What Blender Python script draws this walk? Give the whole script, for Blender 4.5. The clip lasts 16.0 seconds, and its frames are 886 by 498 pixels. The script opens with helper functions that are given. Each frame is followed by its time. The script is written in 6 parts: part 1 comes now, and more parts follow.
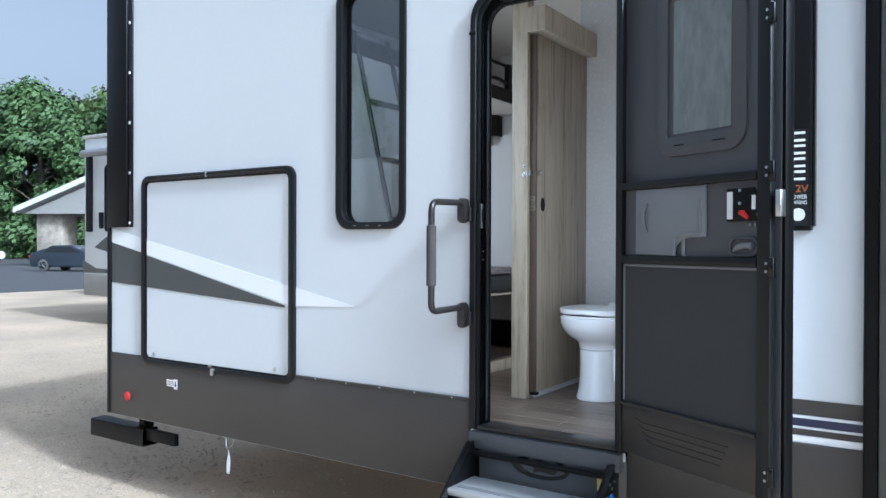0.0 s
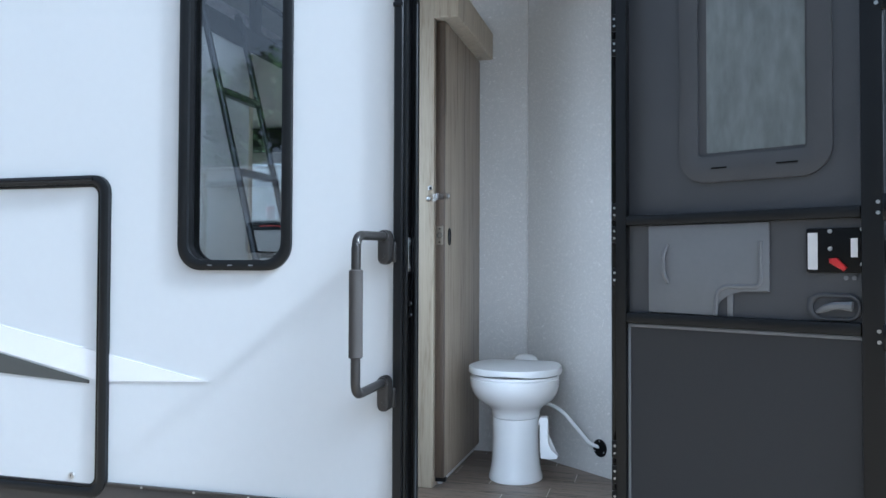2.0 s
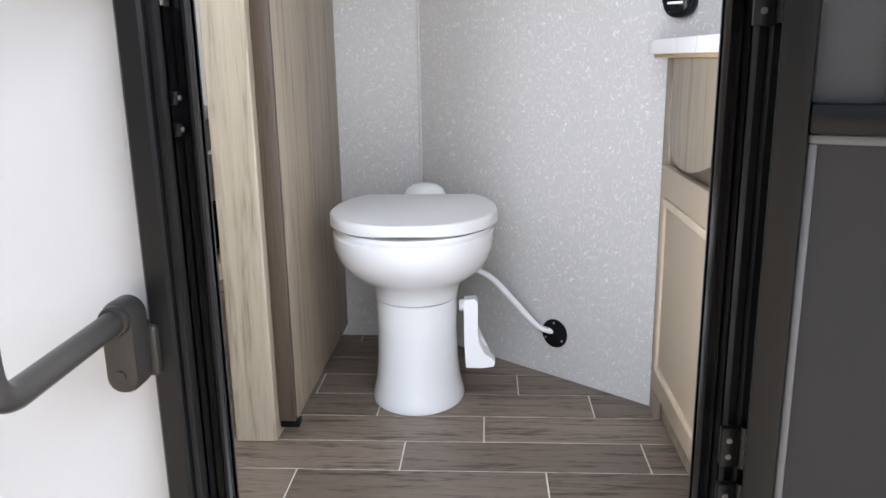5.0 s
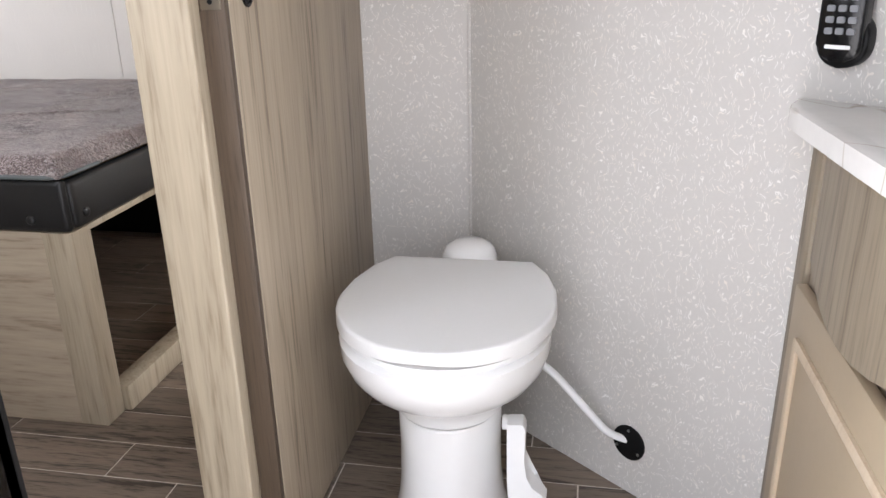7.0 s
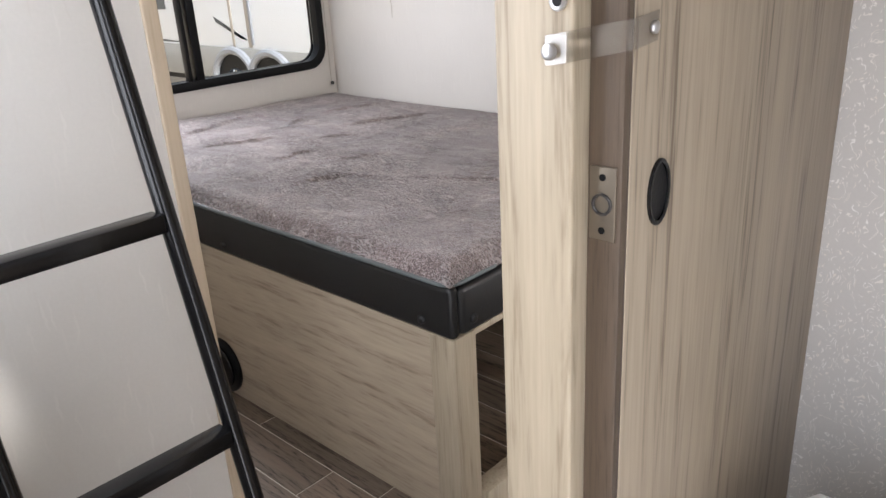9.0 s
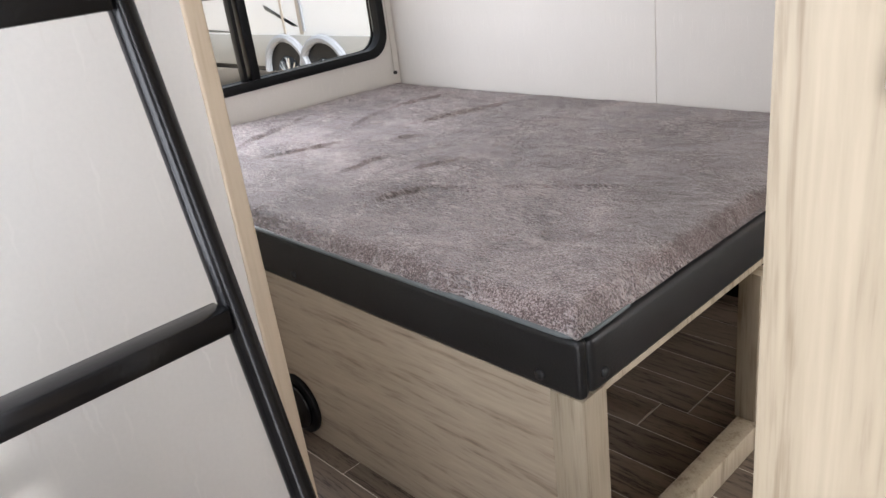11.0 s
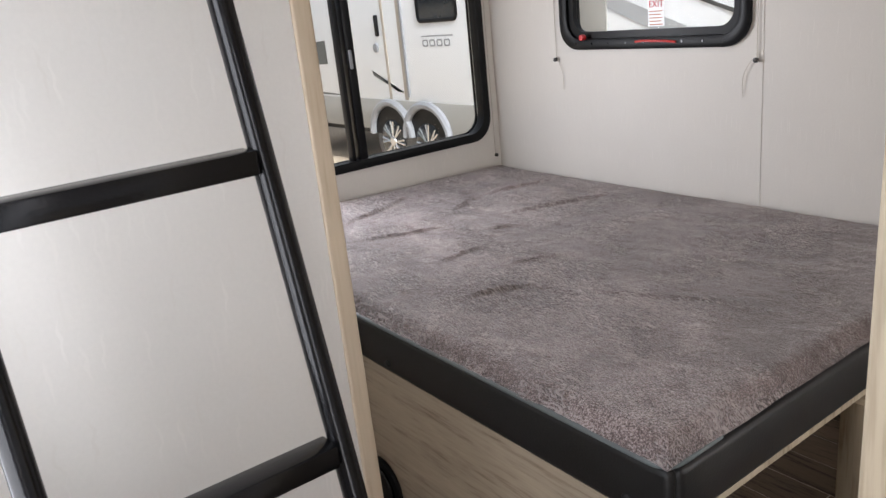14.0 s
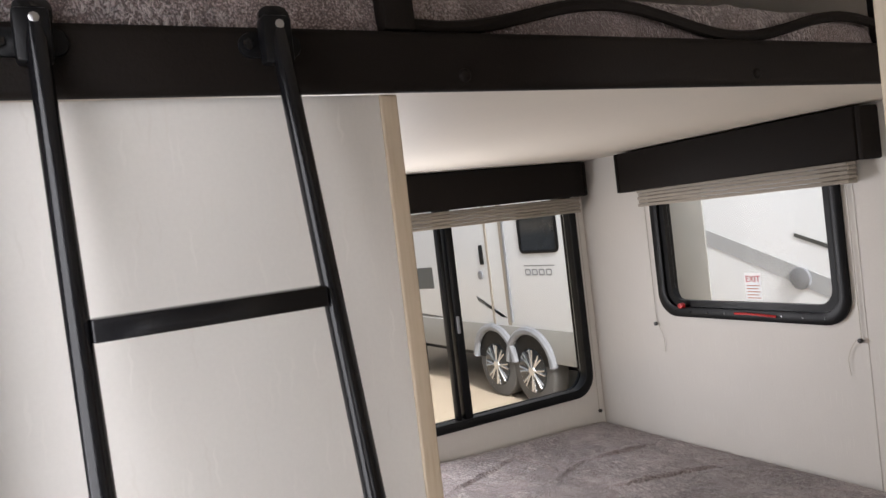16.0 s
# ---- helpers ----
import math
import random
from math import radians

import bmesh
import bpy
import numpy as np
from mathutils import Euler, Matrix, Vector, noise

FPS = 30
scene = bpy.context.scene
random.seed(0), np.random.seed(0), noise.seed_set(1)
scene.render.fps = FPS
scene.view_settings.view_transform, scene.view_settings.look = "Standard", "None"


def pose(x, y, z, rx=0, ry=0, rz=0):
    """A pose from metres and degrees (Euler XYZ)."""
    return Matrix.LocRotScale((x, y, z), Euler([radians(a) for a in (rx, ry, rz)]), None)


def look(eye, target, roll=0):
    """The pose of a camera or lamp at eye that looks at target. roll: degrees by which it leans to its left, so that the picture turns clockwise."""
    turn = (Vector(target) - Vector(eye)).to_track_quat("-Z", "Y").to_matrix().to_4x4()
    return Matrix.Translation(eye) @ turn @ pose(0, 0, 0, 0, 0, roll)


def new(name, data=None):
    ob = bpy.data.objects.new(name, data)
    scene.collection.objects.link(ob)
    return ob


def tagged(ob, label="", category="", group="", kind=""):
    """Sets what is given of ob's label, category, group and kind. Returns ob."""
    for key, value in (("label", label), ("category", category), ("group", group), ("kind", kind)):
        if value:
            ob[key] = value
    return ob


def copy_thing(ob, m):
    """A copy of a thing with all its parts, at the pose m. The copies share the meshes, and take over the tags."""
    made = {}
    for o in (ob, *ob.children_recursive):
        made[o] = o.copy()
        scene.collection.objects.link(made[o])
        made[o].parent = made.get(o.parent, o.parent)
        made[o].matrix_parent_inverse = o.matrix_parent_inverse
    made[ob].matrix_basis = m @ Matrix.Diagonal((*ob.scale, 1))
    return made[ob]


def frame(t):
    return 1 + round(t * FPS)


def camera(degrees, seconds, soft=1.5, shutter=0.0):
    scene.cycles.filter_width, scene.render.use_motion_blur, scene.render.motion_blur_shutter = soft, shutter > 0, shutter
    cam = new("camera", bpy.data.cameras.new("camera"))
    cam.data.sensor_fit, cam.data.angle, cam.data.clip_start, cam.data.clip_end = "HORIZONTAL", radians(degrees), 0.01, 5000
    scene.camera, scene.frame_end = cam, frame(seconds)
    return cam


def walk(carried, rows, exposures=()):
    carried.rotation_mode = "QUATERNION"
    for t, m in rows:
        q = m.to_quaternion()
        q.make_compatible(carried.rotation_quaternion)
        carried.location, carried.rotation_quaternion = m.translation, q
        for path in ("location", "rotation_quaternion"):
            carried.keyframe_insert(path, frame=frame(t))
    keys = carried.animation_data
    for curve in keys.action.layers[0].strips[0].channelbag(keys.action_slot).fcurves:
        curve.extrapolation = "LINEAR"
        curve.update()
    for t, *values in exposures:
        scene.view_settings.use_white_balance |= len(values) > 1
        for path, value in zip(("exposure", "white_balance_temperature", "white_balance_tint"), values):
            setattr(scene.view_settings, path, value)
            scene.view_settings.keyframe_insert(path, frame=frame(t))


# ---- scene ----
cam = camera(60.3, 16.0)
PATH = [
    (0, (-0.004, 0.071, 1.513), (-1.119, 1.731, 1.503), 0.2),
    (0.5, (-0.25, 0.132, 1.55), (-1.2, 1.892, 1.583), 0.1),
    (1, (-0.517, 0.202, 1.582), (-1.298, 2.043, 1.629), 0.0),
    (1.5, (-0.729, 0.395, 1.612), (-1.395, 2.28, 1.66), 0.3),
    (2, (-0.944, 0.609, 1.601), (-1.477, 2.536, 1.647), 0.2),
    (2.5, (-1.123, 0.829, 1.579), (-1.507, 2.792, 1.571), -0.4),
    (3, (-1.214, 1.105, 1.528), (-1.496, 3.084, 1.453), -0.8),
    (3.5, (-1.284, 1.36, 1.484), (-1.487, 3.343, 1.323), -0.8),
    (4, (-1.343, 1.597, 1.45), (-1.456, 3.579, 1.211), -0.7),
    (6.5, (-1.277, 2.416, 1.703), (-1.454, 4.266, 0.966), -1.95),
    (7, (-1.274, 2.509, 1.737), (-1.617, 4.349, 1.033), -1.28),
    (7.5, (-1.266, 2.606, 1.812), (-1.913, 4.377, 1.146), -1.51),
    (8, (-1.275, 2.679, 1.874), (-2.21, 4.313, 1.2), -2.47),
    (8.5, (-1.321, 2.784, 1.887), (-2.452, 4.282, 1.194), -2.54),
    (9, (-1.388, 2.871, 1.95), (-2.679, 4.213, 1.221), -3.32),
    (11.3, (-1.701, 3.047, 1.959), (-3.081, 4.265, 1.177), -7.63),
    (11.5, (-1.72, 3.063, 1.953), (-3.072, 4.318, 1.18), -7.2),
    (12, (-1.756, 3.081, 1.939), (-3.068, 4.392, 1.192), -5.92),
    (12.5, (-1.77, 3.098, 1.929), (-3.083, 4.416, 1.196), -5.17),
    (13, (-1.761, 3.096, 1.942), (-3.109, 4.387, 1.221), -4.86),
    (13.5, (-1.712, 3.05, 2.004), (-3.156, 4.252, 1.318), -5.11),
    (14, (-1.663, 3.016, 2.067), (-3.225, 4.104, 1.454), -6.16),
    (14.5, (-1.616, 2.997, 2.121), (-3.278, 3.997, 1.633), -7.08),
    (15, (-1.58, 2.986, 2.187), (-3.303, 3.947, 1.855), -7.21),
    (15.5, (-1.579, 2.981, 2.245), (-3.324, 3.939, 2.053), -6.64),
    (16, (-1.587, 2.989, 2.299), (-3.337, 3.956, 2.241), -6.7),
]
EXPOSURES = [(0, 0.41, 4960, 5), (2, 0.46, 4830, 4), (3, 0.68, 5150, 6), (4, 0.87, 5360, 8), (6.5, 1.14, 6080, 14), (9, 1.14, 6030, 13), (11.5, 1.26, 6000, 13), (13.5, 1.12, 6100, 14), (14.3, 0.68, 6080, 13), (15, 0.56, 6100, 14), (16, 0.57, 6300, 15)]
walk(cam, [(t, look(eye, target, roll)) for t, eye, target, roll in PATH], EXPOSURES)

# ---- light ----
SUN = Vector((1.0, -0.19, 0.78)).normalized()
world = bpy.data.worlds.new("world")
scene.world = world
world.use_nodes = True
wn = world.node_tree.nodes
sky = wn.new("ShaderNodeTexSky")
sky.sky_type = "NISHITA"
sky.sun_disc = False
sky.sun_elevation = math.asin(SUN.z)
sky.sun_rotation = math.atan2(SUN.x, SUN.y)
sky.air_density, sky.dust_density, sky.ozone_density = 0.8, 7.0, 1.0
wn["Background"].inputs[1].default_value = 0.15
haze = wn.new("ShaderNodeHueSaturation")
haze.inputs["Saturation"].default_value = 0.16
world.node_tree.links.new(sky.outputs[0], haze.inputs["Color"])
world.node_tree.links.new(haze.outputs[0], wn["Background"].inputs[0])
sun = new("sun", bpy.data.lights.new("sun", "SUN"))
sun.data.energy, sun.data.angle, sun.data.color = 3.2, radians(4), (1.0, 0.95, 0.86)
sun.matrix_world = look((0, 0, 30), Vector((0, 0, 30)) - SUN)


def opening_light(name, at, toward, w, h, watts, color=(1, 1, 1)):
    """A rectangular lamp in an opening's plane that stands in for daylight."""
    ob = new(name, bpy.data.lights.new(name, "AREA"))
    ob.data.shape, ob.data.size, ob.data.size_y, ob.data.energy, ob.data.color = "RECTANGLE", w, h, watts, color
    ob.matrix_world = look(at, Vector(at) + Vector(toward))
    return ob


opening_light("doorway_daylight", (-1.36, 2.90, 1.50), (0, 1, -0.12), 0.5, 1.35, 4.1)
opening_light("window_daylight", (-2.275, 2.91, 2.16), (0, 1, 0), 0.34, 1.05, 3.4)
# fill lamp added over the bath to brighten it; its roof opening is assumed
opening_light("bath_fill_lamp", (-1.30, 3.38, 3.15), (0, 0, -1), 0.45, 0.45, 0.4, (1.0, 0.97, 0.93))
opening_light("rear_window_daylight", (-4.27, 4.04, 1.93), (1, 0.15, 0), 0.36, 0.84, 11.5)
# fill lamp added in the unseen cabin to brighten hall and bunks
opening_light("cabin_fill_lamp", (0.75, 5.24, 1.95), (-0.55, -1, 0), 1.5, 0.8, 58, (1.0, 0.97, 0.92))


# ---- materials ----
def mat(name, color, rough=0.5, metal=0.0, vary=0.12, scale=6.0, bump=0.0, bump_scale=80.0, stretch=(1, 1, 1), spec=0.5, color2=None, random_piece=0.0, coat=0.0):
    """Procedural paint, plastic, metal: two scales of tone, roughness wear and fine relief."""
    m = bpy.data.materials.new(name)
    m.use_nodes = True
    n, l = m.node_tree.nodes, m.node_tree.links
    b = n["Principled BSDF"]
    co = n.new("ShaderNodeTexCoord")
    mp = n.new("ShaderNodeMapping")
    mp.inputs["Scale"].default_value = stretch
    l.new(co.outputs["Object"], mp.inputs[0])
    big = n.new("ShaderNodeTexNoise")
    big.inputs["Scale"].default_value = scale
    big.inputs["Detail"].default_value = 6
    l.new(mp.outputs[0], big.inputs["Vector"])
    fine = n.new("ShaderNodeTexNoise")
    fine.inputs["Scale"].default_value = bump_scale
    fine.inputs["Detail"].default_value = 4
    l.new(mp.outputs[0], fine.inputs["Vector"])
    ramp = n.new("ShaderNodeValToRGB")
    c2 = color2 or tuple(c * (1 - vary) for c in color)
    c1 = tuple(min(1, c * (1 + vary * 0.4)) for c in color)
    ramp.color_ramp.elements[0].position, ramp.color_ramp.elements[1].position = 0.3, 0.7
    ramp.color_ramp.elements[0].color, ramp.color_ramp.elements[1].color = (*c2, 1), (*c1, 1)
    mixf = n.new("ShaderNodeMath")
    mixf.operation = "MULTIPLY_ADD"
    mixf.inputs[1].default_value, mixf.inputs[2].default_value = 0.35, 0.0
    l.new(fine.outputs[0], mixf.inputs[0])
    add = n.new("ShaderNodeMath")
    add.operation = "MULTIPLY_ADD"
    add.inputs[1].default_value = 0.65
    l.new(big.outputs[0], add.inputs[0])
    l.new(mixf.outputs[0], add.inputs[2])
    out = add.outputs[0]
    if random_piece:
        info = n.new("ShaderNodeObjectInfo")
        r = n.new("ShaderNodeMath")
        r.operation = "MULTIPLY_ADD"
        r.inputs[1].default_value, r.inputs[2].default_value = random_piece, -random_piece / 2
        l.new(info.outputs["Random"], r.inputs[0])
        s = n.new("ShaderNodeMath")
        l.new(out, s.inputs[0])
        l.new(r.outputs[0], s.inputs[1])
        out = s.outputs[0]
    l.new(out, ramp.inputs[0])
    l.new(ramp.outputs[0], b.inputs["Base Color"])
    rr = n.new("ShaderNodeMapRange")
    rr.inputs["To Min"].default_value, rr.inputs["To Max"].default_value = max(0.02, rough * 0.8), min(1, rough * 1.2)
    l.new(big.outputs[0], rr.inputs[0])
    l.new(rr.outputs[0], b.inputs["Roughness"])
    b.inputs["Metallic"].default_value = metal
    b.inputs["Specular IOR Level"].default_value = spec
    b.inputs["Coat Weight"].default_value = coat
    if bump:
        bp = n.new("ShaderNodeBump")
        bp.inputs["Strength"].default_value, bp.inputs["Distance"].default_value = bump, 0.002
        l.new(fine.outputs[0], bp.inputs["Height"])
        l.new(bp.outputs[0], b.inputs["Normal"])
    return m


def wood(name, light, dark, grain=(14, 14, 0.9), rough=0.45, random_piece=0.0, contrast=1.0, ring=2.2):
    """Printed wood decor: long figure lines and fine pores along the axis whose grain number is small."""
    m = bpy.data.materials.new(name)
    m.use_nodes = True
    n, l = m.node_tree.nodes, m.node_tree.links
    b = n["Principled BSDF"]
    co = n.new("ShaderNodeTexCoord")
    mp = n.new("ShaderNodeMapping")
    mp.inputs["Scale"].default_value = grain
    src = co.outputs["Object"]
    if random_piece:
        info = n.new("ShaderNodeObjectInfo")
        off = n.new("ShaderNodeVectorMath")
        off.operation = "MULTIPLY_ADD"
        off.inputs[1].default_value = (7.3, 11.9, 5.1)
        l.new(info.outputs["Random"], off.inputs[0])
        l.new(src, off.inputs[2])
        src = off.outputs[0]
    l.new(src, mp.inputs[0])
    a = n.new("ShaderNodeTexNoise")
    a.inputs["Scale"].default_value, a.inputs["Detail"].default_value, a.inputs["Distortion"].default_value = ring, 8, 1.6
    a.inputs["Roughness"].default_value = 0.62
    l.new(mp.outputs[0], a.inputs["Vector"])
    f = n.new("ShaderNodeTexNoise")
    f.inputs["Scale"].default_value, f.inputs["Detail"].default_value = ring * 9, 3
    l.new(mp.outputs[0], f.inputs["Vector"])
    k = n.new("ShaderNodeMath")
    k.operation = "MULTIPLY_ADD"
    k.inputs[1].default_value = 0.35
    l.new(f.outputs[0], k.inputs[0])
    k2 = n.new("ShaderNodeMath")
    k2.operation = "MULTIPLY"
    k2.inputs[1].default_value = 0.65
    l.new(a.outputs[0], k2.inputs[0])
    l.new(k2.outputs[0], k.inputs[2])
    ramp = n.new("ShaderNodeValToRGB")
    e = ramp.color_ramp.elements
    e[0].position, e[1].position = 0.5 - 0.16 / contrast, 0.5 + 0.13 / contrast
    e[0].color, e[1].color = (*dark, 1), (*light, 1)
    mid = e.new(0.47)
    mid.color = (*[0.72 * x + 0.28 * y for x, y in zip(light, dark)], 1)
    l.new(k.outputs[0], ramp.inputs[0])
    col = ramp.outputs[0]
    if random_piece:
        hs = n.new("ShaderNodeHueSaturation")
        mr = n.new("ShaderNodeMapRange")
        mr.inputs["To Min"].default_value, mr.inputs["To Max"].default_value = 1 - random_piece, 1 + random_piece
        l.new(info.outputs["Random"], mr.inputs[0])
        l.new(mr.outputs[0], hs.inputs["Value"])
        l.new(col, hs.inputs["Color"])
        col = hs.outputs[0]
    l.new(col, b.inputs["Base Color"])
    b.inputs["Roughness"].default_value = rough
    bp = n.new("ShaderNodeBump")
    bp.inputs["Strength"].default_value, bp.inputs["Distance"].default_value = 0.25, 0.001
    l.new(f.outputs[0], bp.inputs["Height"])
    l.new(bp.outputs[0], b.inputs["Normal"])
    return m


def fleck_paper(name, ground, fleck, fleck2, amount=0.6, size=(95, 95, 30), bump=0.15, warp=0.02):
    """Vinyl wall paper: pale ground with short fibres printed on it."""
    m = mat(name, ground, 0.55, vary=0.06, scale=3, bump=bump, bump_scale=160)
    n, l = m.node_tree.nodes, m.node_tree.links
    b = n["Principled BSDF"]
    co = n.new("ShaderNodeTexCoord")
    wob = n.new("ShaderNodeTexNoise")
    wob.inputs["Scale"].default_value = 38
    l.new(co.outputs["Object"], wob.inputs["Vector"])
    va = n.new("ShaderNodeVectorMath")
    va.operation = "MULTIPLY_ADD"
    va.inputs[1].default_value = (warp, warp, warp)
    l.new(wob.outputs["Color"], va.inputs[0])
    l.new(co.outputs["Object"], va.inputs[2])
    along = n.new("ShaderNodeVectorMath")
    along.operation = "DOT_PRODUCT"
    along.inputs[1].default_value = (size[0], -0.6 * size[1], 0)
    l.new(va.outputs[0], along.inputs[0])
    up = n.new("ShaderNodeVectorMath")
    up.operation = "DOT_PRODUCT"
    up.inputs[1].default_value = (0, 0, size[2])
    l.new(va.outputs[0], up.inputs[0])
    cell = n.new("ShaderNodeCombineXYZ")
    l.new(along.outputs["Value"], cell.inputs[0])
    l.new(up.outputs["Value"], cell.inputs[1])
    v = n.new("ShaderNodeTexVoronoi")
    v.voronoi_dimensions = "2D"
    v.inputs["Scale"].default_value = 1.0
    l.new(cell.outputs[0], v.inputs["Vector"])
    r = n.new("ShaderNodeMapRange")
    r.inputs["From Min"].default_value, r.inputs["From Max"].default_value = 0.23, 0.12
    l.new(v.outputs["Distance"], r.inputs[0])
    sep = n.new("ShaderNodeSeparateColor")
    l.new(v.outputs["Color"], sep.inputs[0])
    gate = n.new("ShaderNodeMath")
    gate.operation = "LESS_THAN"
    gate.inputs[1].default_value = amount
    l.new(sep.outputs[0], gate.inputs[0])
    mul = n.new("ShaderNodeMath")
    mul.operation = "MULTIPLY"
    l.new(r.outputs[0], mul.inputs[0])
    l.new(gate.outputs[0], mul.inputs[1])
    tone = n.new("ShaderNodeMix")
    tone.data_type = "RGBA"
    tone.inputs[6].default_value, tone.inputs[7].default_value = (*fleck, 1), (*fleck2, 1)
    l.new(sep.outputs[1], tone.inputs[0])
    mix = n.new("ShaderNodeMix")
    mix.data_type = "RGBA"
    base = b.inputs["Base Color"].links[0].from_socket
    l.new(mul.outputs[0], mix.inputs[0])
    l.new(base, mix.inputs[6])
    l.new(tone.outputs[2], mix.inputs[7])
    l.new(mix.outputs[2], b.inputs["Base Color"])
    return m


def pane_mat(name, tint, gloss=1.0):
    """A thin pane: tinted see-through with a Fresnel mirror on top."""
    m = bpy.data.materials.new(name)
    m.use_nodes = True
    n, l = m.node_tree.nodes, m.node_tree.links
    n.remove(n["Principled BSDF"])
    t = n.new("ShaderNodeBsdfTransparent")
    t.inputs[0].default_value = (*tint, 1)
    g = n.new("ShaderNodeBsdfGlossy")
    g.inputs["Roughness"].default_value = 0.02
    fr = n.new("ShaderNodeLayerWeight")
    pw = n.new("ShaderNodeMath")
    pw.operation = "POWER"
    pw.inputs[1].default_value = 4.5
    l.new(fr.outputs["Facing"], pw.inputs[0])
    k = n.new("ShaderNodeMath")
    k.operation = "MULTIPLY_ADD"
    k.use_clamp = True
    k.inputs[1].default_value, k.inputs[2].default_value = 0.9, 0.04 * gloss
    l.new(pw.outputs[0], k.inputs[0])
    mx = n.new("ShaderNodeMixShader")
    l.new(k.outputs[0], mx.inputs[0])
    l.new(t.outputs[0], mx.inputs[1])
    l.new(g.outputs[0], mx.inputs[2])
    l.new(mx.outputs[0], n["Material Output"].inputs[0])
    return m


M_SKIN = mat("white_gelcoat_wall", (0.675, 0.69, 0.705), 0.3, vary=0.03, scale=1.2, bump=0.04, bump_scale=30)
M_SKIRT = mat("dark_brown_skirt_metal", (0.06, 0.052, 0.046), 0.42, vary=0.15, scale=3, bump=0.05)
M_WHITE_DECAL = mat("white_decal", (0.88, 0.88, 0.9), 0.25, vary=0.02)
M_GREY_DECAL = mat("charcoal_decal", (0.075, 0.078, 0.075), 0.35, vary=0.06)
M_PALE_DECAL = mat("pale_grey_decal", (0.4, 0.41, 0.42), 0.35, vary=0.05)
M_NAVY = mat("navy_decal", (0.03, 0.035, 0.07), 0.35, vary=0.05)
M_BLACK = mat("black_powder_coat", (0.006, 0.006, 0.0065), 0.36, vary=0.25, bump=0.12, bump_scale=300, spec=0.16)
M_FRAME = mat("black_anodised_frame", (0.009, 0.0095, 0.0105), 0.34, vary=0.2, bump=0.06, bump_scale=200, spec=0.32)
M_NICKEL = mat("dull_nickel", (0.24, 0.205, 0.16), 0.38, metal=0.8, vary=0.15)
M_BLACK_GLOSS = mat("black_gloss_enamel", (0.005, 0.005, 0.006), 0.2, vary=0.3, bump=0.1, bump_scale=220, spec=0.4)
M_DOORBLACK = mat("black_textured_door_plastic", (0.082, 0.084, 0.092), 0.5, vary=0.15, bump=0.35, bump_scale=420)
M_SCREEN = mat("black_screen_cloth", (0.044, 0.045, 0.048), 0.7, vary=0.15, bump=0.4, bump_scale=900)
M_GREYPL = mat("dark_grey_smooth_plastic", (0.215, 0.22, 0.235), 0.3, vary=0.08, bump=0.05)
M_BRONZE = mat("bronze_grey_tube", (0.052, 0.049, 0.047), 0.32, metal=0.5, vary=0.1)
M_SLEEVE = mat("grey_foam_sleeve", (0.056, 0.051, 0.048), 0.75, vary=0.1, bump=0.2, bump_scale=300)
M_STEEL = mat("zinc_steel", (0.6, 0.6, 0.6), 0.3, metal=1.0, vary=0.1)
M_SILVER = mat("brushed_aluminium_tread", (0.62, 0.63, 0.64), 0.42, metal=0.6, vary=0.12, bump=0.2, bump_scale=300)
M_KICK = mat("dark_bronze_kick_plate", (0.06, 0.055, 0.05), 0.35, metal=0.6, vary=0.12)
M_RED = mat("red_plastic", (0.55, 0.02, 0.02), 0.35)
M_WHITEPL = mat("white_plastic", (0.82, 0.82, 0.82), 0.3, vary=0.03)
M_PORC = mat("white_toilet_enamel", (0.8, 0.795, 0.785), 0.13, vary=0.02, scale=2)
M_LID = mat("white_satin_lid", (0.74, 0.735, 0.725), 0.38, vary=0.03, bump=0.04, bump_scale=250)
M_YELLOW = mat("yellow_label", (0.75, 0.62, 0.2), 0.5)
M_BLUE = mat("blue_label", (0.03, 0.16, 0.6), 0.4)
M_ORANGE = mat("orange_print", (0.45, 0.11, 0.02), 0.5)
M_PAPER = fleck_paper("fibre_fleck_wall_paper", (0.555, 0.535, 0.51), (0.78, 0.765, 0.74), (0.69, 0.645, 0.585), 0.85, (205, 205, 52), 0.1, 0.05)
M_LINEN = fleck_paper("pale_grain_wall_paper", (0.675, 0.645, 0.60), (0.645, 0.612, 0.565), (0.70, 0.67, 0.625), 0.6, (150, 150, 7), 0.06, 0.01)
M_CEIL = mat("cream_ceiling_board", (0.66, 0.60, 0.515), 0.6, vary=0.05, scale=4, bump=0.1)
M_WOODV = wood("light_ash_wood_upright", (0.47, 0.40, 0.295), (0.24, 0.188, 0.125), (9, 9, 0.55))
M_WOODT = wood("pale_maple_trim", (0.58, 0.48, 0.355), (0.42, 0.325, 0.22), (9, 9, 0.5), contrast=0.7)
M_WOODD = wood("taupe_oak_door_board", (0.37, 0.305, 0.225), (0.15, 0.115, 0.08), (13, 13, 0.55), contrast=1.35, ring=1.5)
M_WOODH = wood("light_ash_wood_lengthwise", (0.45, 0.375, 0.28), (0.22, 0.168, 0.118), (0.7, 8, 8), contrast=1.05)
M_DARKEDGE = wood("dark_brown_door_edge", (0.10, 0.071, 0.048), (0.036, 0.025, 0.017), (30, 30, 1.0))
M_VANITY = wood("vanity_oak_front", (0.30, 0.245, 0.175), (0.12, 0.092, 0.062), (10, 10, 0.6))
M_TAUPE = mat("taupe_painted_door_panel", (0.40, 0.32, 0.22), 0.45, vary=0.06, bump=0.05)
